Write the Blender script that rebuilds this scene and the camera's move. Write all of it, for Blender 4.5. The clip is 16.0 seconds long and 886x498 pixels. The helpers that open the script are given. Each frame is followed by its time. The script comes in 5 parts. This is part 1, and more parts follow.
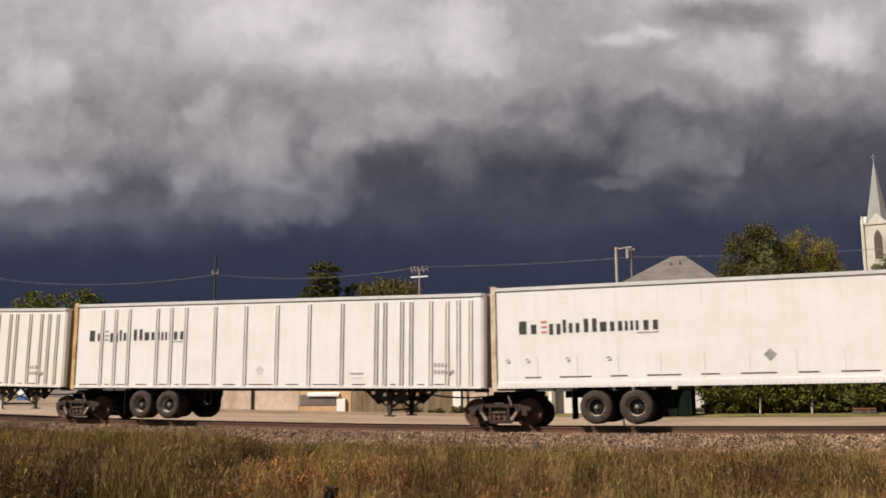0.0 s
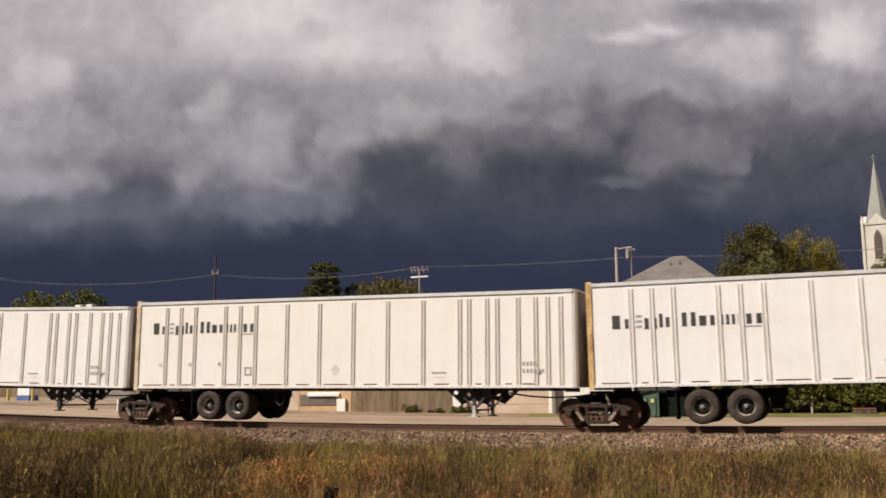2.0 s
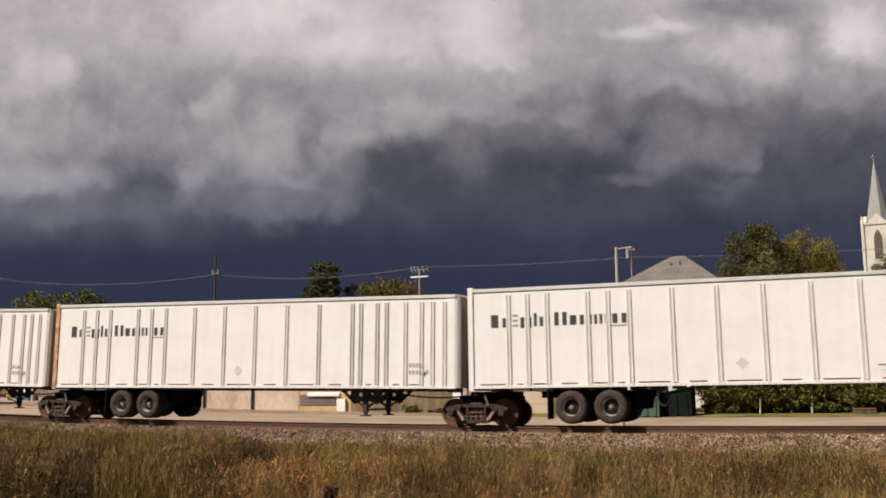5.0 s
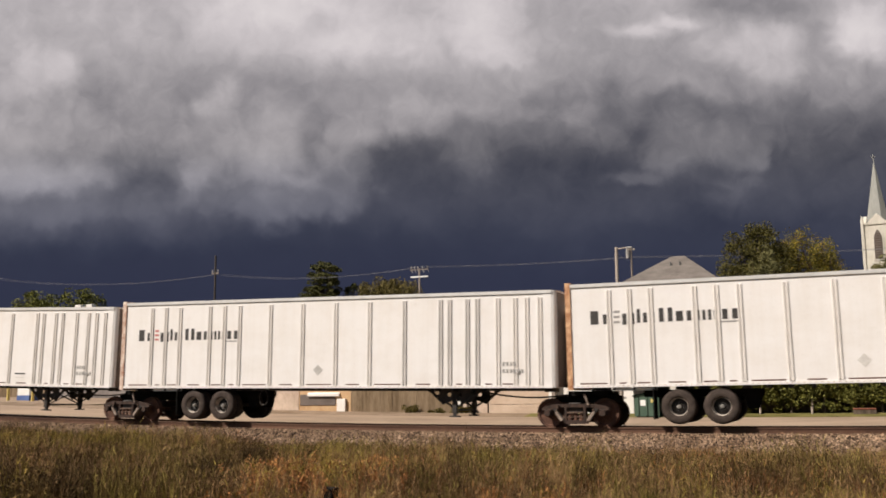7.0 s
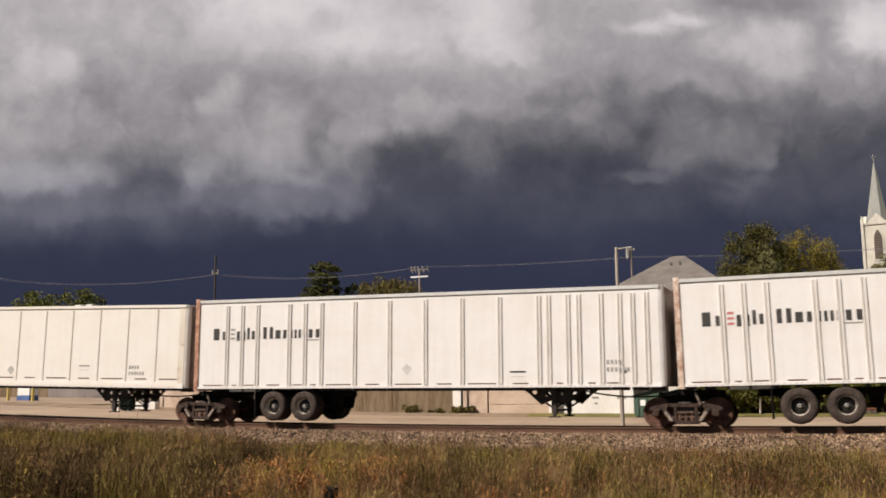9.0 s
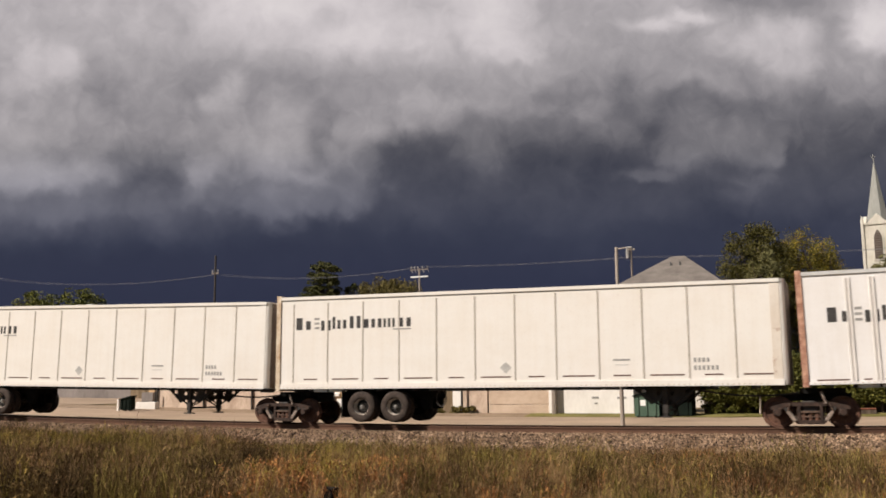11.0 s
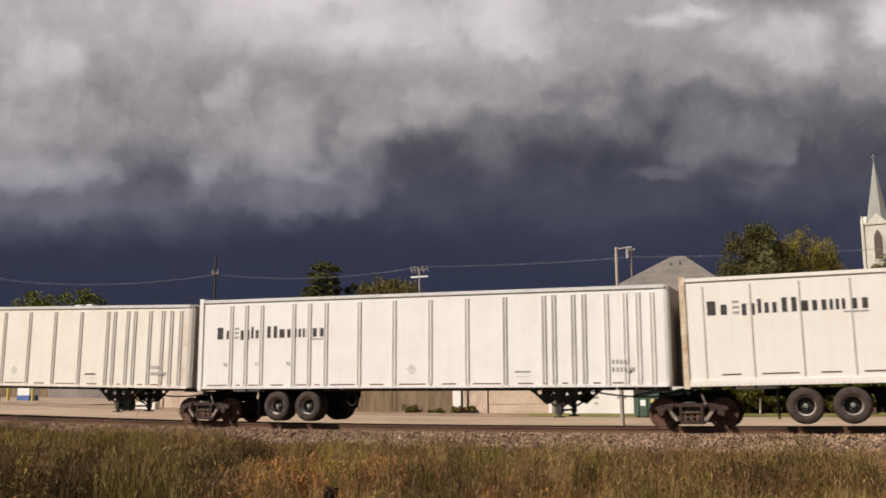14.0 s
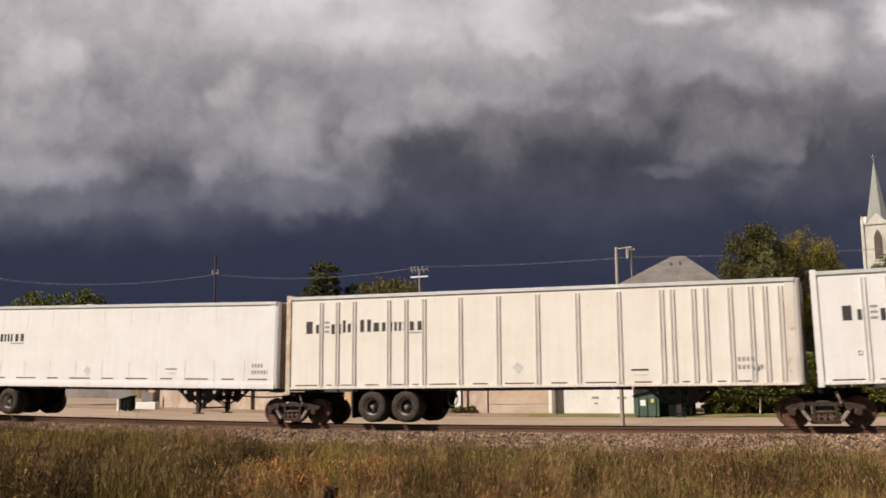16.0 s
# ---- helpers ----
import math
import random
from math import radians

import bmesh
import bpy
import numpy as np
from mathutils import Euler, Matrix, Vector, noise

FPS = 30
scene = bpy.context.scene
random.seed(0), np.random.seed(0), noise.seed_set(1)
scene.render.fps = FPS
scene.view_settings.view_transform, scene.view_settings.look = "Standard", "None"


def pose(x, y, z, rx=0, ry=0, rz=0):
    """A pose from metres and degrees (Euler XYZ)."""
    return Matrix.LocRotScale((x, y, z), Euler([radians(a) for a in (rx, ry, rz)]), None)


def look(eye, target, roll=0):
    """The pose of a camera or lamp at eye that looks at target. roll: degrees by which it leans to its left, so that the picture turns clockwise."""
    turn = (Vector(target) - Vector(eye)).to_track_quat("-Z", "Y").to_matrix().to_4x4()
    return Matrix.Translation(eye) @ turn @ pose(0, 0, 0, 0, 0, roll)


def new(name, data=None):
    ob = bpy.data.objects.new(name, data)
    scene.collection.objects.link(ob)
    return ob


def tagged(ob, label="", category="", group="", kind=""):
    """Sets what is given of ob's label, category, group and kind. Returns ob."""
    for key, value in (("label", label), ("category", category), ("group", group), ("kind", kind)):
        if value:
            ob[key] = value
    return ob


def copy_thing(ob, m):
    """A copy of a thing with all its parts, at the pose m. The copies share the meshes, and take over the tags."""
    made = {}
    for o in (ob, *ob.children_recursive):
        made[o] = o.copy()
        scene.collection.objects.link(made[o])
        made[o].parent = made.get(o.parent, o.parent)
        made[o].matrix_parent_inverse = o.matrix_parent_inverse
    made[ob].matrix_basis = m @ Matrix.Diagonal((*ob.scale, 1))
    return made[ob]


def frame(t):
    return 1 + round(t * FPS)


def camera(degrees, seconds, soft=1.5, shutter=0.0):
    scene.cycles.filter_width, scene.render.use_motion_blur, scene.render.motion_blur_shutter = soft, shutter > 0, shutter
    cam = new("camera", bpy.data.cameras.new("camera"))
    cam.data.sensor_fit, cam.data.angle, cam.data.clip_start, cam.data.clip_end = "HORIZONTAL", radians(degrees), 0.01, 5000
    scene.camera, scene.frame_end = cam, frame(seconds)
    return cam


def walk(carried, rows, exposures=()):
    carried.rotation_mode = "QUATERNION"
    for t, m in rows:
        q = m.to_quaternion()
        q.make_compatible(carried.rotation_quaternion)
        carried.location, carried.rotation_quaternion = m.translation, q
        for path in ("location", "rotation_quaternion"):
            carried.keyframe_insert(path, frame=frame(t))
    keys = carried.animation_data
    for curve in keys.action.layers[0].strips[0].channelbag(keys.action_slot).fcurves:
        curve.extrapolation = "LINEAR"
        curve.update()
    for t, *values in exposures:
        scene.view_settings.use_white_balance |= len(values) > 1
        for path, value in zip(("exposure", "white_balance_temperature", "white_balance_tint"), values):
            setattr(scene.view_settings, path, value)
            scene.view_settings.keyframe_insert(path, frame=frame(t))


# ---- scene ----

# camera: fixed, on a rise beside the line; metres, rail foot at z = 0, train runs along +x
LENS = 2 * math.degrees(math.atan(784 / 1700))
cam = camera(LENS, 16.0, soft=1.7, shutter=0.15)
EYE = Vector((0.0, 0.0, 1.0985))
YAW, PITCH = 0.38443, 0.15141
AIM = EYE + Vector((-math.sin(YAW) * math.cos(PITCH), math.cos(YAW) * math.cos(PITCH), math.sin(PITCH))) * 50
VIEW = look(EYE, AIM, -0.549)
walk(cam, [(0.0, VIEW), (16.0, VIEW)], exposures=[(0.0, 0.38), (16.0, 0.38)])

# ---- light: late sun from behind the camera, storm sky in front
SUN_ELEV, SUN_AZ = radians(46), radians(42)   # azimuth: to the left of straight behind
world = bpy.data.worlds.new("sky")
scene.world = world
world.use_nodes = True
wn = world.node_tree.nodes
wl = world.node_tree.links
wsky = wn.new("ShaderNodeTexSky")
wsky.sky_type = "NISHITA"
wsky.sun_disc = False
wsky.sun_elevation = SUN_ELEV
wsky.sun_rotation = math.pi + SUN_AZ
wn["Background"].inputs["Strength"].default_value = 0.032
wl.new(wsky.outputs[0], wn["Background"].inputs[0])
sun_data = bpy.data.lights.new("sun", "SUN")
sun_data.energy = 5.0
sun_data.angle = radians(0.6)
sun_data.color = (1.0, 0.895, 0.80)
sun = new("sun", sun_data)
SUN_DIR = Vector((math.sin(SUN_AZ) * math.cos(SUN_ELEV), math.cos(SUN_AZ) * math.cos(SUN_ELEV), -math.sin(SUN_ELEV)))
sun.matrix_world = look((-20, -30, 40), Vector((-20, -30, 40)) + SUN_DIR)


# ---- materials
def mat(name, rough=0.7, metal=0.0, gloss=0.5):
    m = bpy.data.materials.new(name)
    m.use_nodes = True
    nt = m.node_tree
    b = nt.nodes["Principled BSDF"]
    b.inputs["Roughness"].default_value = rough
    b.inputs["Metallic"].default_value = metal
    b.inputs["Specular IOR Level"].default_value = gloss
    return m, nt, b


def nd(nt, kind, **kw):
    n = nt.nodes.new(kind)
    for key, value in kw.items():
        if key in n.inputs:
            n.inputs[key].default_value = value
    return n


def ramp(nt, src, stops):
    r = nt.nodes.new("ShaderNodeValToRGB")
    e = r.color_ramp.elements
    while len(e) < len(stops):
        e.new(0.5)
    for el, (p, c) in zip(e, stops):
        el.position = p
        el.color = (*c, 1)
    nt.links.new(src, r.inputs[0])
    return r.outputs[0]


def mixc(nt, fac, a, b, mode="MIX"):
    m = nt.nodes.new("ShaderNodeMix")
    m.data_type = "RGBA"
    m.blend_type = mode
    for sock, v in ((m.inputs[0], fac), (m.inputs[6], a), (m.inputs[7], b)):
        if isinstance(v, bpy.types.NodeSocket):
            nt.links.new(v, sock)
        elif isinstance(v, (int, float)):
            sock.default_value = v
        else:
            sock.default_value = (*v, 1)
    return m.outputs[2]


def calc(nt, op, a, b=0.0):
    m = nt.nodes.new("ShaderNodeMath")
    m.operation = op
    for sock, v in ((m.inputs[0], a), (m.inputs[1], b)):
        if isinstance(v, bpy.types.NodeSocket):
            nt.links.new(v, sock)
        else:
            sock.default_value = v
    return m.outputs[0]


def tex(nt, scale, detail=4.0, rough=0.55, stretch=(1, 1, 1), coord="Object", distort=0.0):
    c = nt.nodes.new("ShaderNodeTexCoord")
    mp = nt.nodes.new("ShaderNodeMapping")
    mp.inputs["Scale"].default_value = stretch
    nt.links.new(c.outputs[coord], mp.inputs[0])
    n = nd(nt, "ShaderNodeTexNoise", Scale=scale, Detail=detail, Roughness=rough, Distortion=distort)
    nt.links.new(mp.outputs[0], n.inputs["Vector"])
    return n.outputs["Fac"]


def bump(nt, b, src, strength=0.3, dist=0.02):
    n = nd(nt, "ShaderNodeBump", Strength=strength, Distance=dist)
    nt.links.new(src, n.inputs["Height"])
    nt.links.new(n.outputs[0], b.inputs["Normal"])


def simple(name, a, c, scale=3.0, rough=0.7, metal=0.0, stretch=(1, 1, 1), relief=0.2, fine=25.0, island=0.0, objrand=0.0):
    """Two base colours mixed by coarse and fine noise, with fine relief."""
    m, nt, b = mat(name, rough, metal, 0.12 if rough >= 0.85 else 0.4)
    n1 = tex(nt, scale, 5, 0.6, stretch)
    n2 = tex(nt, fine, 3, 0.6, stretch)
    f = calc(nt, "ADD", calc(nt, "MULTIPLY", n1, 0.7), calc(nt, "MULTIPLY", n2, 0.3))
    col = ramp(nt, f, [(0.36, a), (0.64, c)])
    if island:
        g = nt.nodes.new("ShaderNodeNewGeometry")
        k = calc(nt, "ADD", calc(nt, "MULTIPLY", g.outputs["Random Per Island"], island), 1 - island / 2)
        col = mixc(nt, 1.0, col, k, "MULTIPLY")
    if objrand:
        g = nt.nodes.new("ShaderNodeObjectInfo")
        k = calc(nt, "ADD", calc(nt, "MULTIPLY", g.outputs["Random"], objrand), 1 - objrand / 2)
        col = mixc(nt, 1.0, col, k, "MULTIPLY")
    nt.links.new(col, b.inputs["Base Color"])
    if relief:
        bump(nt, b, n2, relief)
    return m


def paint(name, base, dirt, rust=0.0):
    """Worn white trailer paint: streaks of dirt running down, soft stains, a little rust."""
    m, nt, b = mat(name, 0.45)
    streak = tex(nt, 2.2, 6, 0.65, (2.2, 1, 0.16))
    stain = tex(nt, 0.55, 5, 0.6, (1, 1, 1.6))
    grain = tex(nt, 18, 4, 0.6, (1, 1, 0.5))
    f = calc(nt, "MULTIPLY", ramp(nt, streak, [(0.45, (0, 0, 0)), (0.75, (1, 1, 1))]), 0.32)
    f2 = calc(nt, "MULTIPLY", ramp(nt, stain, [(0.42, (0, 0, 0)), (0.72, (1, 1, 1))]), 0.5)
    col = mixc(nt, calc(nt, "ADD", f, f2), base, dirt)
    col = mixc(nt, calc(nt, "MULTIPLY", ramp(nt, grain, [(0.55, (0, 0, 0)), (0.75, (1, 1, 1))]), 0.15), col, (0.35, 0.3, 0.24))
    if rust:
        sp = tex(nt, 5, 6, 0.7, (1, 1, 0.45))
        col = mixc(nt, calc(nt, "MULTIPLY", ramp(nt, sp, [(0.6, (0, 0, 0)), (0.68, (1, 1, 1))]), rust), col, (0.25, 0.09, 0.03))
    nt.links.new(col, b.inputs["Base Color"])
    nt.links.new(ramp(nt, stain, [(0.3, (0.35, 0.35, 0.35)), (0.7, (0.6, 0.6, 0.6))]), b.inputs["Roughness"])
    wave = tex(nt, 0.9, 2, 0.5, (1, 1, 0.5))
    bump(nt, b, wave, 0.25, 0.03)
    return m


M_white = paint("white_paint", (0.775, 0.755, 0.735), (0.64, 0.595, 0.54))
M_cream = paint("cream_paint", (0.775, 0.727, 0.652), (0.645, 0.565, 0.47), 0.12)
M_corner = paint("stained_corner", (0.70, 0.64, 0.56), (0.46, 0.36, 0.26), 0.55)
M_rivet = simple("rusty_rivet", (0.22, 0.12, 0.06), (0.48, 0.38, 0.28), 3.0, 0.7)
M_ivory = paint("ivory_paint", (0.77, 0.738, 0.685), (0.68, 0.62, 0.54))
M_post = simple("galvanised_post", (0.53, 0.49, 0.45), (0.72, 0.685, 0.645), 2.0, 0.5, 0.0, (2, 2, 0.3))
M_post_grey = simple("dull_grey_post", (0.40, 0.38, 0.355), (0.60, 0.57, 0.54), 2.0, 0.55, 0.0, (2, 2, 0.3))
M_post_cream = simple("yellowed_post", (0.48, 0.435, 0.385), (0.66, 0.61, 0.55), 2.0, 0.5, 0.0, (2, 2, 0.3))
M_seam = simple("seam", (0.34, 0.30, 0.25), (0.52, 0.47, 0.41), 3.0, 0.6)
M_alu = simple("aluminium_rail", (0.55, 0.54, 0.52), (0.72, 0.71, 0.69), 2.0, 0.45, 0.3, (1, 1, 3))
M_rustred = simple("rusty_red_frame", (0.20, 0.07, 0.04), (0.60, 0.36, 0.25), 5.0, 0.75, 0.0, (1, 1, 1), 0.3)
M_rustorange = simple("rusty_orange_frame", (0.24, 0.075, 0.02), (0.72, 0.46, 0.27), 5.0, 0.75, 0.0, (1, 1, 1), 0.3)
M_rustfleck = simple("rust_flecked_white_frame", (0.26, 0.085, 0.03), (0.80, 0.70, 0.60), 6.0, 0.7, 0.0, (1, 1, 0.6), 0.3)
M_rustyellow = simple("rusty_yellow_frame", (0.24, 0.085, 0.02), (0.72, 0.54, 0.24), 4.5, 0.75, 0.0, (1, 1, 0.6), 0.3)
M_rustcream = simple("scuffed_cream_frame", (0.34, 0.20, 0.10), (0.74, 0.66, 0.52), 4.0, 0.7, 0.0, (1, 1, 0.7), 0.2)
M_nose = simple("dark_brown_nose_panel", (0.075, 0.05, 0.038), (0.20, 0.145, 0.115), 1.5, 0.6, 0.0, (1, 1, 0.4))
M_black = simple("dirty_black_steel", (0.018, 0.016, 0.014), (0.05, 0.042, 0.036), 3.0, 0.7)
# near-black: on underframe parts its colour carries the shade beneath the trailers
M_pitch = simple("pitch_black", (0.006, 0.006, 0.006), (0.014, 0.013, 0.012), 3.0, 0.9)
M_tyre = simple("dusty_tyre_rubber", (0.032, 0.025, 0.021), (0.078, 0.060, 0.050), 6.0, 0.85)
# wheel disc: shade inside the deep dish put into its colour
M_rim = simple("shade_black_wheel_disc", (0.005, 0.004, 0.004), (0.016, 0.013, 0.011), 5.0, 0.6)
M_hub = simple("bare_hub", (0.20, 0.19, 0.17), (0.36, 0.34, 0.31), 7.0, 0.5, 0.2)
M_rimring = simple("pale_rim_edge", (0.16, 0.125, 0.10), (0.62, 0.56, 0.48), 3.5, 0.5)
M_bogie = simple("rusty_brown_cast_steel", (0.008, 0.005, 0.0035), (0.066, 0.036, 0.024), 9.0, 0.8, 0.0, (1, 1, 1), 0.4)
M_strut = simple("scuffed_brown_steel", (0.035, 0.02, 0.014), (0.17, 0.11, 0.075), 4.0, 0.7)
M_link = simple("scraped_steel_link", (0.12, 0.085, 0.065), (0.36, 0.29, 0.235), 5.0, 0.6)
M_wheel = simple("rusty_wheel_steel", (0.036, 0.017, 0.011), (0.165, 0.08, 0.05), 4.0, 0.8, 0.0)
M_letter = simple("faded_black_lettering", (0.022, 0.02, 0.02), (0.06, 0.055, 0.05), 6.0, 0.6, 0, (1, 1, 1), 0.0)
M_red = simple("faded_red_mark", (0.45, 0.10, 0.10), (0.55, 0.25, 0.22), 6.0, 0.6, 0, (1, 1, 1), 0.0)
M_grey = simple("faded_grey_mark", (0.20, 0.195, 0.185), (0.36, 0.345, 0.325), 6.0, 0.6, 0, (1, 1, 1), 0.0)
M_mark = simple("grey_placard", (0.34, 0.33, 0.31), (0.50, 0.48, 0.45), 9.0, 0.6, 0, (1, 1, 1), 0.0)
M_faint = simple("faint_grey_mark", (0.50, 0.48, 0.45), (0.62, 0.60, 0.56), 9.0, 0.6, 0, (1, 1, 1), 0.0)
M_strip = simple("dark_reflective_strip", (0.06, 0.03, 0.025), (0.20, 0.12, 0.09), 5.0, 0.5, 0, (1, 1, 1), 0.0)
M_rail = simple("brown_rail_steel", (0.065, 0.030, 0.016), (0.135, 0.068, 0.039), 2.0, 0.75, 0.0, (0.3, 1, 1))
M_tie = simple("weathered_tie", (0.05, 0.026, 0.016), (0.11, 0.062, 0.04), 4.0, 0.9, 0.0, (1, 0.2, 1))
M_inner = simple("rust_stained_stone", (0.075, 0.037, 0.021), (0.20, 0.112, 0.068), 2.0, 0.95, 0.0, (1, 1, 1), 0.3, 30.0, 0.9)
M_ballast = simple("ballast_bed", (0.045, 0.028, 0.019), (0.11, 0.072, 0.05), 6.0, 0.95, 0.0, (1, 1, 1), 0.8, 30.0)
M_stone = simple("ballast_stone", (0.125, 0.080, 0.050), (0.335, 0.236, 0.160), 2.0, 0.95, 0.0, (1, 1, 1), 0.3, 30.0, 1.85)
M_ground = simple("dry_ground", (0.10, 0.075, 0.04), (0.20, 0.15, 0.08), 0.25, 0.95, 0.0, (1, 1, 1), 0.4, 6.0)
M_road = simple("pale_concrete_road", (0.225, 0.168, 0.118), (0.345, 0.262, 0.19), 0.6, 0.9, 0.0, (0.4, 1, 1), 0.2, 12.0)
M_dirt = simple("worn_earth", (0.16, 0.115, 0.075), (0.28, 0.21, 0.15), 1.0, 0.95, 0.0, (1, 1, 1), 0.4, 14.0)
M_lawn = simple("short_lawn", (0.085, 0.08, 0.022), (0.19, 0.162, 0.058), 1.2, 0.95, 0.0, (1, 1, 1), 0.5, 20.0)
M_wood = simple("weathered_pole_wood", (0.16, 0.13, 0.11), (0.30, 0.26, 0.22), 3.0, 0.85, 0.0, (3, 3, 0.3))
M_palewood = simple("pale_pole", (0.24, 0.195, 0.16), (0.39, 0.335, 0.285), 3.0, 0.8, 0.0, (3, 3, 0.3))
M_darkwood = simple("dark_pole_wood", (0.04, 0.035, 0.032), (0.10, 0.088, 0.078), 3.0, 0.85, 0.0, (3, 3, 0.3))
M_wire = simple("aluminium_wire", (0.12, 0.12, 0.135), (0.20, 0.20, 0.22), 3.0, 0.5, 0.3, (1, 1, 1), 0.0)


# ---- mesh helpers
def box(bm, x0, x1, y0, y1, z0, z1):
    v = [bm.verts.new(c) for c in ((x0, y0, z0), (x1, y0, z0), (x1, y1, z0), (x0, y1, z0), (x0, y0, z1), (x1, y0, z1), (x1, y1, z1), (x0, y1, z1))]
    for f in ((3, 2, 1, 0), (4, 5, 6, 7), (0, 1, 5, 4), (1, 2, 6, 5), (2, 3, 7, 6), (3, 0, 4, 7)):
        bm.faces.new([v[i] for i in f])


def bevel(bm, w, seg=1):
    bmesh.ops.bevel(bm, geom=list(bm.edges), offset=w, segments=seg, affect="EDGES", profile=0.5)


def rod(bm, a, b, r0, r1=None, seg=8, cap=True):
    r1 = r0 if r1 is None else r1
    a, b = Vector(a), Vector(b)
    d = b - a
    m = Matrix.Translation((a + b) / 2) @ d.to_track_quat("Z", "Y").to_matrix().to_4x4()
    bmesh.ops.create_cone(bm, cap_ends=cap, segments=seg, radius1=r0, radius2=r1, depth=d.length, matrix=m)


def lathe(bm, profile, seg):
    """Revolve (radius, offset) pairs about the y axis through the origin."""
    rings = []
    for r, o in profile:
        rings.append([bm.verts.new((r * math.cos(2 * math.pi * i / seg), o, r * math.sin(2 * math.pi * i / seg))) for i in range(seg)])
    for p, q in zip(rings, rings[1:]):
        for i in range(seg):
            bm.faces.new((p[i], q[i], q[(i + 1) % seg], p[(i + 1) % seg]))


def prism(bm, pts, y0, y1):
    """Extrude an (x, z) outline from y0 to y1."""
    a = [bm.verts.new((x, y0, z)) for x, z in pts]
    b = [bm.verts.new((x, y1, z)) for x, z in pts]
    n = len(pts)
    bm.faces.new(a)
    bm.faces.new(b[::-1])
    for i in range(n):
        bm.faces.new((a[i], b[i], b[(i + 1) % n], a[(i + 1) % n]))


def mesh_of(name, bm, material, smooth=False):
    bmesh.ops.recalc_face_normals(bm, faces=list(bm.faces))
    me = bpy.data.meshes.new(name)
    bm.to_mesh(me)
    bm.free()
    me.materials.append(material)
    if smooth:
        for p in me.polygons:
            p.use_smooth = True
    return me


def part(name, bm, material, parent, label="", smooth=False, at=None):
    """Link a bmesh as one mesh under a thing or part."""
    ob = new(name, mesh_of(name, bm, material, smooth))
    ob.parent = parent
    if at is not None:
        ob.matrix_basis = at
    return tagged(ob, label)


def share(name, me, parent, m, label=""):
    ob = new(name, me)
    ob.parent = parent
    ob.matrix_basis = m
    return tagged(ob, label)


def raw_mesh(name, verts, faces, material):
    me = bpy.data.meshes.new(name)
    me.from_pydata(verts, [], faces)
    me.materials.append(material)
    me.update()
    return me


# ---- storm cloud bank: a far sheet that drifts slowly towards the camera
SKY_D = 2400.0
SKY_U = SKY_D / 17.0


def lin(r, g, b):
    return tuple(((c / 255 + 0.055) / 1.055) ** 2.4 if c > 10 else c / 3294.6 for c in (r, g, b))


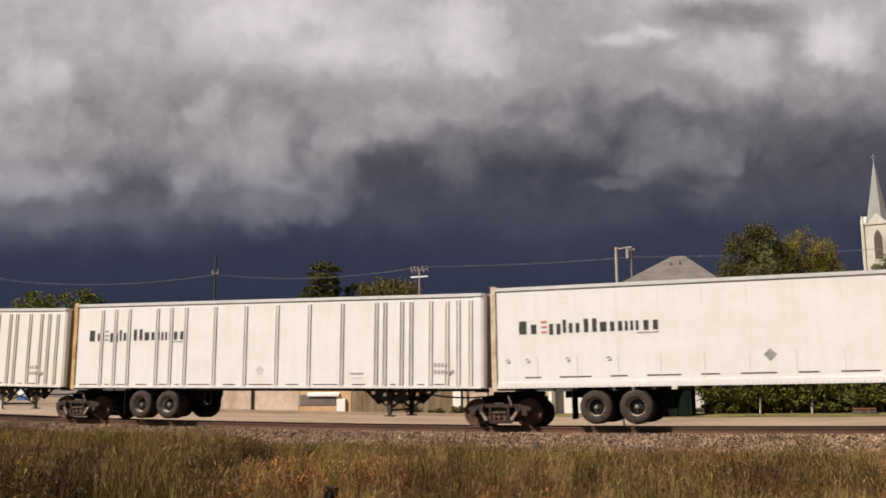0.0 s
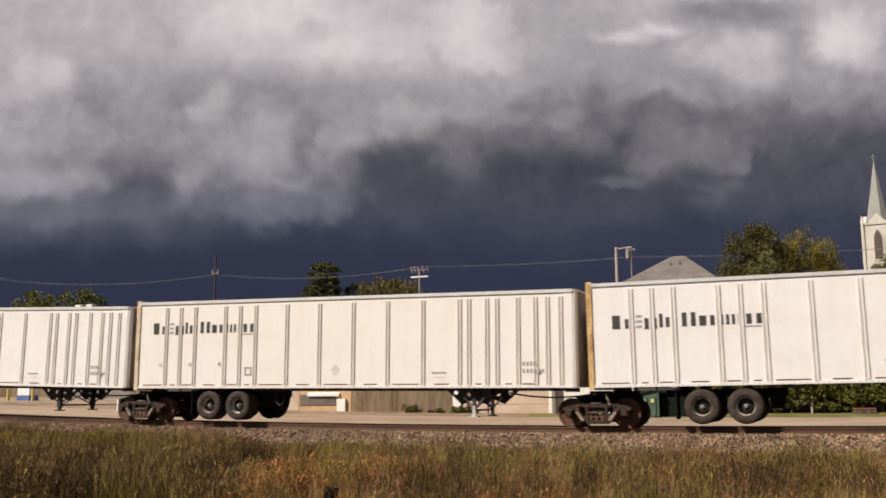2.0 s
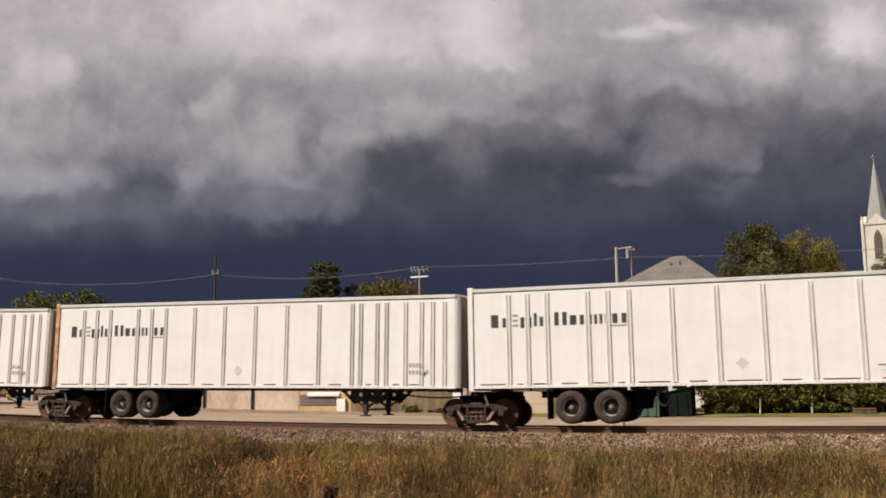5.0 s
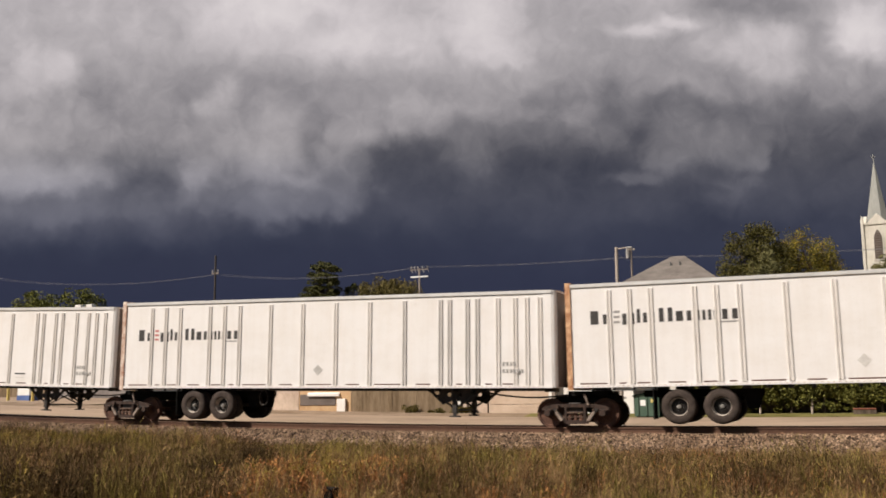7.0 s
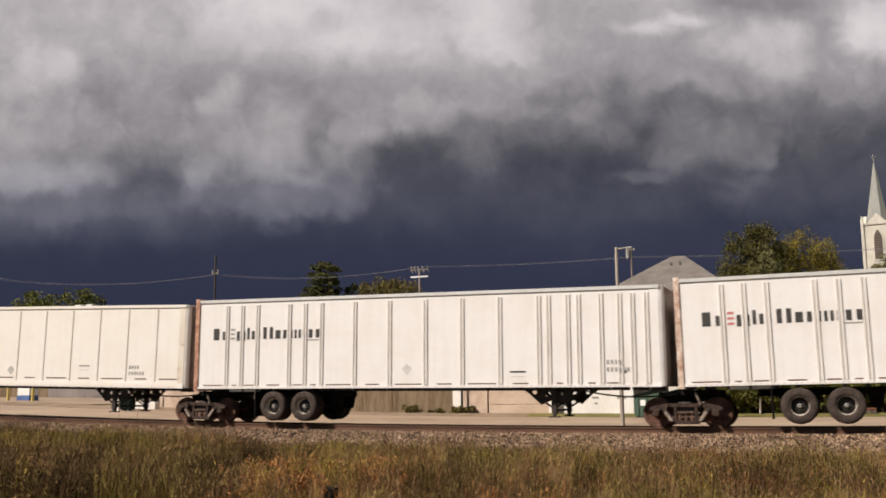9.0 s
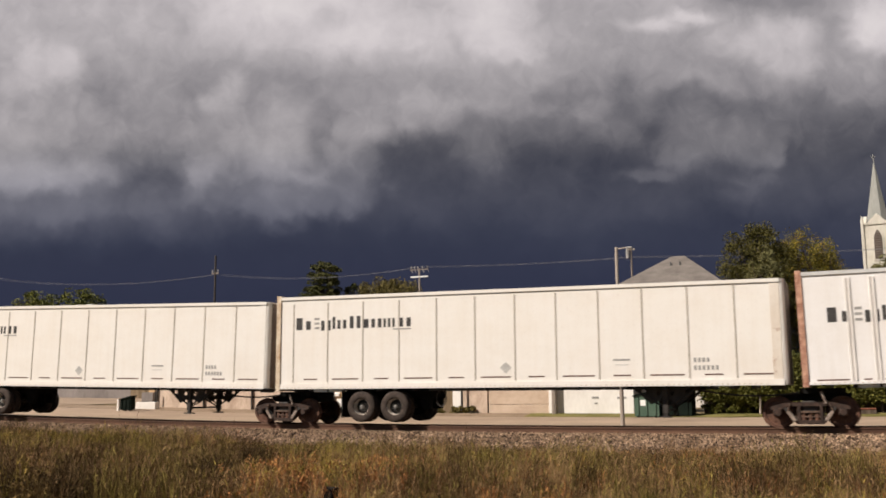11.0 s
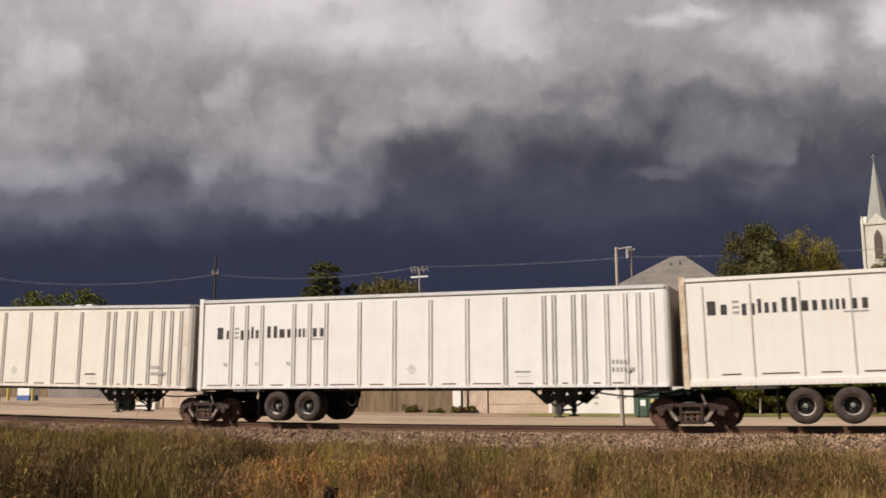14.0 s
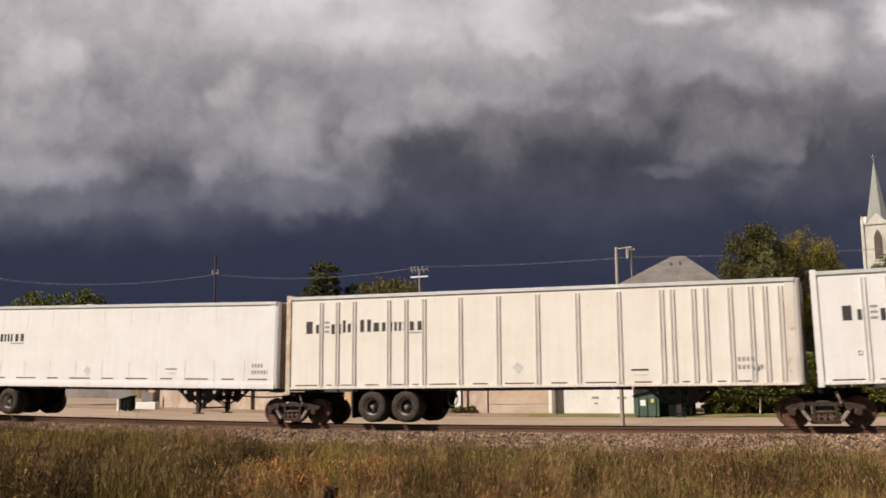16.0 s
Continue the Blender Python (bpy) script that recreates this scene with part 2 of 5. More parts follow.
def cloud_material():
    m = bpy.data.materials.new("storm_clouds")
    m.use_nodes = True
    nt = m.node_tree
    nt.nodes.clear()
    out = nt.nodes.new("ShaderNodeOutputMaterial")
    em = nt.nodes.new("ShaderNodeEmission")
    nt.links.new(em.outputs[0], out.inputs[0])
    co = nt.nodes.new("ShaderNodeTexCoord")
    sc = nt.nodes.new("ShaderNodeVectorMath")
    sc.operation = "SCALE"
    sc.inputs["Scale"].default_value = 1 / SKY_U
    nt.links.new(co.outputs["Object"], sc.inputs[0])
    p = sc.outputs[0]

    def warp(src, scale, amount, detail, rough=0.5):
        n = nd(nt, "ShaderNodeTexNoise", Scale=scale, Detail=detail, Roughness=rough)
        nt.links.new(src, n.inputs["Vector"])
        c = nt.nodes.new("ShaderNodeVectorMath")
        c.operation = "MULTIPLY_ADD"
        nt.links.new(n.outputs["Color"], c.inputs[0])
        c.inputs[1].default_value = (amount, amount, 0)
        c.inputs[2].default_value = (-amount / 2, -amount / 2, 0)
        a = nt.nodes.new("ShaderNodeVectorMath")
        a.operation = "ADD"
        nt.links.new(src, a.inputs[0])
        nt.links.new(c.outputs[0], a.inputs[1])
        return a.outputs[0]

    q = warp(p, 0.6, 0.20, 1.0)
    q = warp(q, 1.9, 0.26, 2.0, 0.5)
    q = warp(q, 5.0, 0.13, 4.0, 0.6)
    sep = nt.nodes.new("ShaderNodeSeparateXYZ")
    nt.links.new(q, sep.inputs[0])
    sep0 = nt.nodes.new("ShaderNodeSeparateXYZ")
    nt.links.new(p, sep0.inputs[0])
    # fall of brightness from the zenith to the dark base of the storm
    h = calc(nt, "MULTIPLY", calc(nt, "ADD", calc(nt, "ADD", calc(nt, "MULTIPLY", sep.outputs[1], 0.6), calc(nt, "MULTIPLY", sep0.outputs[1], 0.4)), 2.0), 1 / 12)
    base = ramp(nt, h, [(0.09, (0.20,) * 3), (0.162, (0.212,) * 3), (0.195, (0.235,) * 3), (0.236, (0.285,) * 3), (0.276, (0.355,) * 3), (0.316, (0.45,) * 3), (0.357, (0.53,) * 3), (0.397, (0.59,) * 3), (0.4375, (0.645,) * 3), (0.502, (0.69,) * 3), (1.0, (0.8,) * 3)])

    def puff(scale, smooth):
        n = nd(nt, "ShaderNodeTexVoronoi", Scale=scale, Smoothness=smooth)
        n.feature = "SMOOTH_F1"
        n.inputs["Smoothness"].default_value = smooth
        nt.links.new(q, n.inputs["Vector"])
        return calc(nt, "SUBTRACT", 0.42, n.outputs["Distance"])

    # billows: cells at three scales, and soft folds
    cells = calc(nt, "ADD", calc(nt, "ADD", calc(nt, "MULTIPLY", puff(1.15, 0.7), 1.0), calc(nt, "MULTIPLY", puff(2.7, 0.6), 0.45)), calc(nt, "MULTIPLY", puff(6.0, 0.5), 0.18))
    f1 = nd(nt, "ShaderNodeTexNoise", Scale=0.9, Detail=4.0, Roughness=0.45, Distortion=0.0)
    nt.links.new(p, f1.inputs["Vector"])
    drift = calc(nt, "SUBTRACT", f1.outputs["Fac"], 0.5)
    turb = calc(nt, "ADD", calc(nt, "MULTIPLY", cells, 0.7), calc(nt, "MULTIPLY", drift, 0.8))
    weight = ramp(nt, h, [(0.17, (0.1,) * 3), (0.32, (1.0,) * 3)])
    total = base

    def smooth(src, lo, hi, first=0.0, last=1.0):
        m = nt.nodes.new("ShaderNodeMapRange")
        m.interpolation_type = "SMOOTHSTEP"
        m.inputs["From Min"].default_value = lo
        m.inputs["From Max"].default_value = hi
        m.inputs["To Min"].default_value = first
        m.inputs["To Max"].default_value = last
        nt.links.new(src, m.inputs["Value"])
        return m.outputs["Result"]

    def place(x, y):
        return ((x - 784) * 0.969 - 31.6) / 100, ((441 - y) * 0.969 - 5.5) / 100

    def bank(lobes, core, edge=None, soft=0.35, rag=0.45, cover=1.0, fade=None):
        """One mass of cloud made of overlapping lobes (x, y, half width, half height), with a ragged edge.

        fade (x0, y0, x1, y1): the mass thins out from the second point towards the first."""
        nonlocal total
        field = None
        for x, y, a, b in lobes:
            mp = nt.nodes.new("ShaderNodeMapping")
            u, v = place(x, y)
            a, b = a / 100, b / 100
            mp.inputs["Location"].default_value = (-u / a, -v / b, 0)
            mp.inputs["Scale"].default_value = (1 / a, 1 / b, 0)
            nt.links.new(q, mp.inputs[0])
            d = nt.nodes.new("ShaderNodeVectorMath")
            d.operation = "LENGTH"
            nt.links.new(mp.outputs[0], d.inputs[0])
            f = calc(nt, "SUBTRACT", 1.0, d.outputs["Value"])
            if field is None:
                field = f
            else:
                m = nt.nodes.new("ShaderNodeMath")
                m.operation = "SMOOTH_MAX"
                nt.links.new(field, m.inputs[0])
                nt.links.new(f, m.inputs[1])
                m.inputs[2].default_value = 0.25
                field = m.outputs[0]
        m = nt.nodes.new("ShaderNodeMath")
        m.operation = "MULTIPLY_ADD"
        nt.links.new(turb, m.inputs[0])
        m.inputs[1].default_value = rag
        nt.links.new(field, m.inputs[2])
        field = m.outputs[0]
        edge = core if edge is None else edge
        value = smooth(field, 0.0, 0.8, edge / 255, core / 255)
        k = smooth(field, -soft / 2, soft / 2, 0.0, cover)
        if fade:
            (ux, uy), (wx, wy) = place(*fade[:2]), place(*fade[2:])
            dx, dy = wx - ux, wy - uy
            n2 = dx * dx + dy * dy
            along = nt.nodes.new("ShaderNodeVectorMath")
            along.operation = "DOT_PRODUCT"
            nt.links.new(q, along.inputs[0])
            along.inputs[1].default_value = (dx / n2, dy / n2, 0)
            start = (ux * dx + uy * dy) / n2
            k = calc(nt, "MULTIPLY", k, smooth(along.outputs["Value"], start, start + 1.0))
        m = nt.nodes.new("ShaderNodeMix")
        for sock, src in ((m.inputs[0], k), (m.inputs[2], total), (m.inputs[3], value)):
            nt.links.new(src, sock)
        total = m.outputs[0]

    # broad shade and lift
    bank([(1350, 380, 520, 80)], 55, 62, 1.6, cover=0.9)
    bank([(1560, 275, 380, 105)], 78, 92, 1.6, cover=0.8)
    bank([(1010, 315, 220, 85)], 68, 84, 1.6, cover=0.8)
    bank([(1030, 185, 170, 60)], 128, 118, 1.6, cover=0.6)
    bank([(1500, 175, 150, 48)], 122, 112, 1.6, cover=0.6)
    bank([(750, 320, 210, 60)], 74, 80, 1.5, cover=0.8)
    bank([(20, 255, 260, 110)], 144, 132, 1.4, cover=0.8)
    # veil on the bright side
    bank([(140, 362, 340, 58)], 108, 90, 1.5, cover=0.85)
    bank([(50, 312, 150, 32)], 154, 146, 1.1, cover=0.9)
    bank([(70, 235, 85, 48)], 162, 154, 1.1, cover=0.8, fade=(150, 290, 80, 220))
    bank([(55, 155, 80, 72), (95, 135, 42, 30)], 188, 182, 0.8, 1.0, fade=(60, 240, 75, 120))
    # the great heap
    bank([(640, 60, 340, 120), (440, 70, 120, 130)], 196, 178, 1.2)
    bank([(480, 8, 130, 62), (640, 70, 120, 40)], 216, 206, 1.2)
    bank([(860, 35, 88, 80), (905, 85, 58, 36)], 214, 208, 0.4, 0.9, fade=(770, 140, 890, 50))
    bank([(575, 40, 34, 20)], 178, 182, 1.3, 1.1, cover=0.5)
    bank([(625, 158, 250, 44)], 150, 160, 1.4, cover=0.8)
    bank([(300, 190, 90, 70)], 156, 152, 1.4, cover=0.6)
    bank([(465, 240, 140, 120), (390, 215, 90, 110), (360, 285, 52, 50), (520, 330, 110, 48)], 148, 132, 1.1, 0.8)
    bank([(500, 352, 120, 34)], 112, 100, 1.2, 0.8, cover=0.8, fade=(500, 290, 500, 345))
    bank([(398, 165, 30, 46), (376, 190, 30, 20)], 176, 170, 1.0, 1.1, cover=0.8, fade=(410, 260, 392, 165))
    bank([(405, 300, 30, 22)], 112, 118, 1.3, 1.2, cover=0.6)
    bank([(480, 255, 85, 74)], 160, 154, 0.8, 0.8, cover=0.8, fade=(470, 350, 500, 235))
    bank([(566, 255, 34, 52), (596, 318, 38, 26)], 108, 118, 1.2, 1.0, cover=0.85)
    bank([(632, 230, 62, 62), (622, 288, 48, 42)], 156, 142, 0.8, 0.9, fade=(610, 350, 640, 230))
    bank([(745, 190, 140, 56), (830, 212, 90, 60)], 162, 150, 0.8, 0.8, fade=(800, 300, 760, 205))
    bank([(725, 292, 90, 42)], 80, 88, 1.1, 0.9, cover=0.8, fade=(725, 345, 725, 280))
    bank([(835, 268, 70, 60)], 112, 100, 1.2, 0.9, cover=0.75)
    # the darker middle
    bank([(1000, 55, 95, 90)], 166, 158, 1.2, cover=0.75)
    bank([(955, 195, 44, 30), (1030, 192, 40, 26)], 138, 126, 0.9, 1.0, cover=0.8, fade=(990, 250, 985, 185))
    bank([(1090, 190, 32, 70)], 102, 110, 1.4, 0.9, cover=0.65)
    # heaps on the storm side
    bank([(1390, 98, 240, 70)], 172, 146, 1.3)
    bank([(1360, 78, 85, 34)], 194, 186, 0.9, 0.8)
    bank([(1132, 50, 66, 16), (1190, 40, 50, 14)], 206, 190, 1.0, 1.0)
    bank([(1530, 40, 75, 62)], 214, 196, 0.8, 0.8)
    bank([(1340, 10, 120, 28), (1285, 6, 60, 22)], 128, 138, 1.0, 0.8, cover=0.9)
    bank([(1235, 155, 56, 36)], 154, 146, 0.8, 0.9, cover=0.85, fade=(1235, 220, 1240, 145))
    bank([(1210, 225, 92, 62), (1290, 250, 82, 68), (1185, 282, 72, 28)], 114, 104, 0.7, 0.8)
    bank([(1135, 240, 26, 26)], 82, 90, 1.0, 1.0, cover=0.8)
    bank([(1135, 312, 60, 13)], 108, 102, 1.0, 0.9, cover=0.8)
    bank([(1190, 255, 60, 34)], 124, 118, 0.9, 0.9, cover=0.7, fade=(1240, 310, 1170, 240))
    bank([(1305, 258, 66, 74)], 120, 116, 0.3, 0.4, fade=(1230, 230, 1345, 290))
    bank([(1265, 305, 56, 20)], 80, 86, 1.1, 0.9, cover=0.85)
    bank([(1270, 342, 60, 16), (1330, 318, 36, 20)], 92, 84, 1.1, 0.9, cover=0.75)
    total = calc(nt, "ADD", total, calc(nt, "MULTIPLY", calc(nt, "MULTIPLY", turb, weight), 0.11))
    wisp = nd(nt, "ShaderNodeTexNoise", Scale=2.6, Detail=7.0, Roughness=0.6, Distortion=0.5)
    nt.links.new(q, wisp.inputs["Vector"])
    total = calc(nt, "ADD", total, calc(nt, "MULTIPLY", calc(nt, "MULTIPLY", calc(nt, "SUBTRACT", wisp.outputs["Fac"], 0.5), weight), 0.14))
    col = ramp(nt, total, [(0.18, lin(47, 49, 62)), (0.24, lin(60, 62, 73)), (0.34, lin(85, 85, 93)), (0.46, lin(120, 118, 123)), (0.6, lin(161, 157, 160)), (0.8, lin(208, 202, 204)), (1.0, lin(238, 232, 231))])
    tint = ramp(nt, h, [(0.1, (0.93, 0.97, 1.0)), (0.16, (0.93, 0.97, 1.0)), (0.32, (1.0, 0.985, 0.985))])
    cool = ramp(nt, h, [(0.12, (1.0, 1.02, 1.22)), (0.3, (1.0, 1.0, 1.0))])
    col = mixc(nt, 1.0, mixc(nt, 1.0, col, tint, "MULTIPLY"), cool, "MULTIPLY")
    nt.links.new(col, em.inputs[0])
    em.inputs[1].default_value = 0.76
    return m


sky_verts = [(x * SKY_U, y * SKY_U, 0) for x in (-24, 24) for y in (-4.5, 22)]
clouds = new("backdrop_clouds", raw_mesh("backdrop_clouds", sky_verts, [(0, 2, 3, 1)], cloud_material()))
tagged(clouds, "dark slate storm clouds with lit grey billows", "sky", kind="structure")
CLOUD_START = VIEW @ Matrix.Translation((0, 0, -SKY_D))
CLOUD_DRIFT = Vector((0.9361, -0.7049, -0.0466)) * SKY_D * 0.0655


# ---- lie of the land
def sag(x):
    """The line dips gently in front of the camera."""
    u = min(max(x, -38.0), 12.0)
    z = 0.00053 * (u + 5) ** 2
    d = abs(x - u)
    return z + abs(0.00106 * (u + 5)) * 15 * (1 - math.exp(-d / 15))


PROFILE = ((-4000, -0.55), (15, -0.55), (24, -0.6), (26.2, -0.5), (28.0, -0.10), (31.0, -0.12), (33.6, -0.10), (34.4, -0.02), (36.0, 0.10), (38.2, 0.16), (39.5, 0.27), (42, 0.30), (60, 0.3), (4000, 0.3))


def ground_z(x, y):
    for (y0, z0), (y1, z1) in zip(PROFILE, PROFILE[1:]):
        if y <= y1:
            return z0 + (z1 - z0) * (y - y0) / (y1 - y0) + sag(x)
    return 0.3 + sag(x)


def sheet(name, xs, ys, lift, material, zf=ground_z):
    verts = [(x, y, zf(x, y) + lift) for x in xs for y in ys]
    n = len(ys)
    faces = [(i * n + j, (i + 1) * n + j, (i + 1) * n + j + 1, i * n + j + 1) for i in range(len(xs) - 1) for j in range(n - 1)]
    return new(name, raw_mesh(name, verts, faces, material))


XS = [-4000, -1500, -600, -300, -200, -150] + [-120 + 2 * i for i in range(30)] + [-60 + i for i in range(91)] + [40, 60, 100, 200, 400, 1200, 4000]
YS = [-4000, -1000, -300, -100, -40, -10, 0, 6, 8, 10, 11, 12, 13, 14, 15, 16, 17, 18, 19, 20, 21, 22, 23, 24, 25, 25.6, 26.2, 26.6, 27.3, 28, 31, 32, 33.6, 34.4, 36, 38.2, 39.5, 42, 50, 70, 100, 160, 300, 700, 1500, 4000]
tagged(sheet("ground", XS, YS, 0.0, M_ground), "dry brown earth under wild grass reaching the horizon", "ground", kind="structure")

# road behind the line
XR = [-160, -120, -90] + [-70 + 2 * i for i in range(51)] + [60, 100, 160, 220]
tagged(sheet("road", XR, [33.5, 33.8, 34.4, 36, 38.2], 0.02, M_road), "pale concrete service road behind the railway line", "road", kind="structure")
tagged(sheet("verge", [-12 + 2 * i for i in range(23)] + [60, 100, 160, 220], [38.2, 38.8, 39.5, 39.6], 0.03, M_lawn), "strip of short grass along the far side of the road", "verge", kind="structure")
tagged(sheet("wall_footing", [-160, -120, -90] + [-70 + 2 * i for i in range(30)], [38.2, 38.8, 39.5, 39.6], 0.026, M_dirt), "strip of worn brown earth along the wall foot", "verge", kind="structure")

# ---- railway track
TRACK_Y = 29.5
XT = [-220 + 4 * i for i in range(35)] + [-82 + i for i in range(123)] + [44 + 4 * i for i in range(43)]


def rail_line(y):
    prof = ((-0.075, 0.0), (-0.075, 0.012), (-0.012, 0.03), (-0.012, 0.125), (-0.036, 0.135), (-0.036, 0.165), (-0.03, 0.172), (0.03, 0.172), (0.036, 0.165), (0.036, 0.135), (0.012, 0.125), (0.012, 0.03), (0.075, 0.012), (0.075, 0.0))
    verts, faces = [], []
    n = len(prof)
    for x in XT:
        z = sag(x) - 0.055
        verts += [(x, y + a, z + b) for a, b in prof]
    for i in range(len(XT) - 1):
        for j in range(n - 1):
            faces.append((i * n + j, i * n + j + 1, (i + 1) * n + j + 1, (i + 1) * n + j))
    return raw_mesh("rail", verts, faces, M_rail)


track = tagged(new("track", None), "brown steel rails on weathered wooden ties", "railway track", kind="structure")
for yy in (TRACK_Y - 0.755, TRACK_Y + 0.755):
    r = new("rail", rail_line(yy))
    r.parent = track
bm = bmesh.new()
box(bm, -0.115, 0.115, -1.3, 1.3, -0.17, 0.0)
bevel(bm, 0.012)
TIE = mesh_of("tie", bm, M_tie)
for i in range(90):
    x = -40 + 0.53 * i
    share("tie", TIE, track, pose(x + random.uniform(-0.02, 0.02), TRACK_Y + random.uniform(-0.04, 0.04), sag(x) - 0.06, 0, 0, random.uniform(-1, 1)))

verts, faces = [], []
for x in [-220 + 0.53 * i for i in range(339)] + [8.3 + 0.53 * i for i in range(384)]:
    b = len(verts)
    verts += [(x + a, TRACK_Y + c, sag(x) - 0.056 + d) for a in (-0.115, 0.115) for c in (-1.3, 1.3) for d in (-0.17, -0.004)]
    faces += [(b, b + 1, b + 3, b + 2), (b + 4, b + 6, b + 7, b + 5), (b, b + 4, b + 5, b + 1), (b + 2, b + 3, b + 7, b + 6), (b + 1, b + 5, b + 7, b + 3)]
far_ties = new("tie", raw_mesh("far_ties", verts, faces, M_tie))
far_ties.parent = track
tagged(far_ties, kind="stuff")

# ballast bed and stones
bed = sheet("ballast_bed", XT, [25.9, 26.2, 26.6, 27.3, 28.0, 28.4, 30.6, 31.0, 31.6, 32.2, 33.4], 0.03, M_ballast)
tagged(bed, "grey brown crushed stone bed of the railway line", "ballast", kind="structure")


def rubble(name, count, region, size, material, seed):
    rng = np.random.default_rng(seed)
    x0, x1, y0, y1 = region
    base = np.array([(1, 0, 0), (-1, 0, 0), (0, 1, 0), (0, -1, 0), (0, 0, 1), (0, 0, -1)], float)
    tri = np.array([(0, 2, 4), (2, 1, 4), (1, 3, 4), (3, 0, 4), (2, 0, 5), (1, 2, 5), (3, 1, 5), (0, 3, 5)])
    xs = rng.uniform(x0, x1, count)
    ys = rng.uniform(y0, y1, count)
    r = size * rng.uniform(0.6, 1.5, count)
    zs = np.array([ground_z(a, b) for a, b in zip(xs, ys)]) + 0.03 + r * 0.35
    v = base[None] * r[:, None, None] * rng.uniform(0.6, 1.2, (count, 6, 1)) + rng.normal(0, 0.18, (count, 6, 3)) * r[:, None, None]
    ang = rng.uniform(0, 6.28, count)
    c, s = np.cos(ang)[:, None], np.sin(ang)[:, None]
    vx, vy, vz = v[..., 0] * c - v[..., 1] * s, v[..., 0] * s + v[..., 1] * c, v[..., 2]
    tilt = rng.uniform(-0.9, 0.9, count)[:, None]
    vy, vz = vy * np.cos(tilt) - vz * np.sin(tilt), vy * np.sin(tilt) + vz * np.cos(tilt)
    v = np.stack([vx + xs[:, None], vy + ys[:, None], vz + zs[:, None]], -1).reshape(-1, 3)
    f = (tri[None] + 6 * np.arange(count)[:, None, None]).reshape(-1, 3)
    return new(name, raw_mesh(name, v.tolist(), f.tolist(), material))


tagged(rubble("ballast_stones", 58000, (-38, 5, 26.0, 28.5), 0.026, M_stone, 3), "loose grey and brown crushed ballast stones", "stones", kind="stuff")
tagged(rubble("ballast_stones", 7000, (-38, 5, 28.5, 31.6), 0.04, M_inner, 4), "loose crushed stones between and behind the rails", "stones", kind="stuff")

# ---- the train
SIDE_Y = 28.21
LENGTH = 16.24
PITCH_M = 16.70


def run(t):
    return 9.787 * t + 0.0115 * t * t


def on_track(x0, x1, x):
    """Pose of a vehicle whose bearing points are x0 and x1, with its origin at x."""
    z0, z1 = sag(x0), sag(x1)
    tilt = math.degrees(math.atan2(z1 - z0, x1 - x0))
    return pose(x, SIDE_Y, z0 + (x - x0) * (z1 - z0) / (x1 - x0), 0, -tilt, 0)


POSTS = (1.22, 1.83, 2.45, 3.71, 4.32, 4.95, 6.19, 7.45, 8.71, 9.96, 11.21, 12.46, 12.77, 13.37, 13.70, 14.38, 14.94, 15.32, 15.73)
SEAMS = tuple(0.55 + 1.302 * i for i in range(12))
LOW_SEAMS = tuple(1.34 + 1.232 * i for i in range(12))
Z_BOT, Z_REAR, Z_NOSE, WIDE = 1.28, 4.37, 4.24, 2.59


def top_z(x):
    return Z_REAR + (Z_NOSE - Z_REAR) * x / LENGTH


def wheel_meshes():
    bm = bmesh.new()
    lathe(bm, ((0.262, 0.035), (0.285, 0.008), (0.33, 0.0), (0.44, 0.0), (0.485, 0.03), (0.495, 0.07), (0.495, 0.22), (0.48, 0.26), (0.42, 0.275), (0.30, 0.26)), 28)
    tyre = mesh_of("tyre", bm, M_tyre, True)
    bm = bmesh.new()
    lathe(bm, ((0.262, 0.034), (0.256, 0.04), (0.25, 0.10), (0.235, 0.21)), 24)
    rim = mesh_of("rim", bm, M_rimring)
    bm = bmesh.new()
    lathe(bm, ((0.236, 0.205), (0.19, 0.21), (0.14, 0.17), (0.10, 0.16), (0.08, 0.2)), 24)
    disc = mesh_of("disc", bm, M_rim, True)
    bm = bmesh.new()
    lathe(bm, ((0.065, 0.16), (0.06, 0.07), (0.045, 0.05), (0.001, 0.048)), 14)
    for i in range(10):
        a = math.pi * 2 * i / 10
        rod(bm, (0.115 * math.cos(a), 0.16, 0.115 * math.sin(a)), (0.115 * math.cos(a), 0.14, 0.115 * math.sin(a)), 0.009, seg=6)
    hub = mesh_of("hub", bm, M_hub)
    return tyre, rim, disc, hub


TYRE, RIM, DISC, HUB = wheel_meshes()


def body_mesh(kind, skin):
    """Tapered van body with a rounded nose, walls as one shell."""
    bm = bmesh.new()
    r = 0.14
    outline = [(0.0, 0.0)]
    outline += [(LENGTH - r + r * math.sin(a), r - r * math.cos(a)) for a in [math.pi / 2 * i / 5 for i in range(6)]]
    outline += [(LENGTH - r + r * math.cos(a), WIDE - r + r * math.sin(a)) for a in [math.pi / 2 * i / 5 for i in range(6)]]
    outline += [(0.0, WIDE)]
    lo = [bm.verts.new((x, y, Z_BOT + 0.02)) for x, y in outline]
    hi = [bm.verts.new((x, y, top_z(x) - 0.01)) for x, y in outline]
    n = len(outline)
    for i in range(n):
        bm.faces.new((lo[i], lo[(i + 1) % n], hi[(i + 1) % n], hi[i]))
    bm.faces.new(hi)
    bm.faces.new(lo[::-1])
    return mesh_of("body", bm, skin)


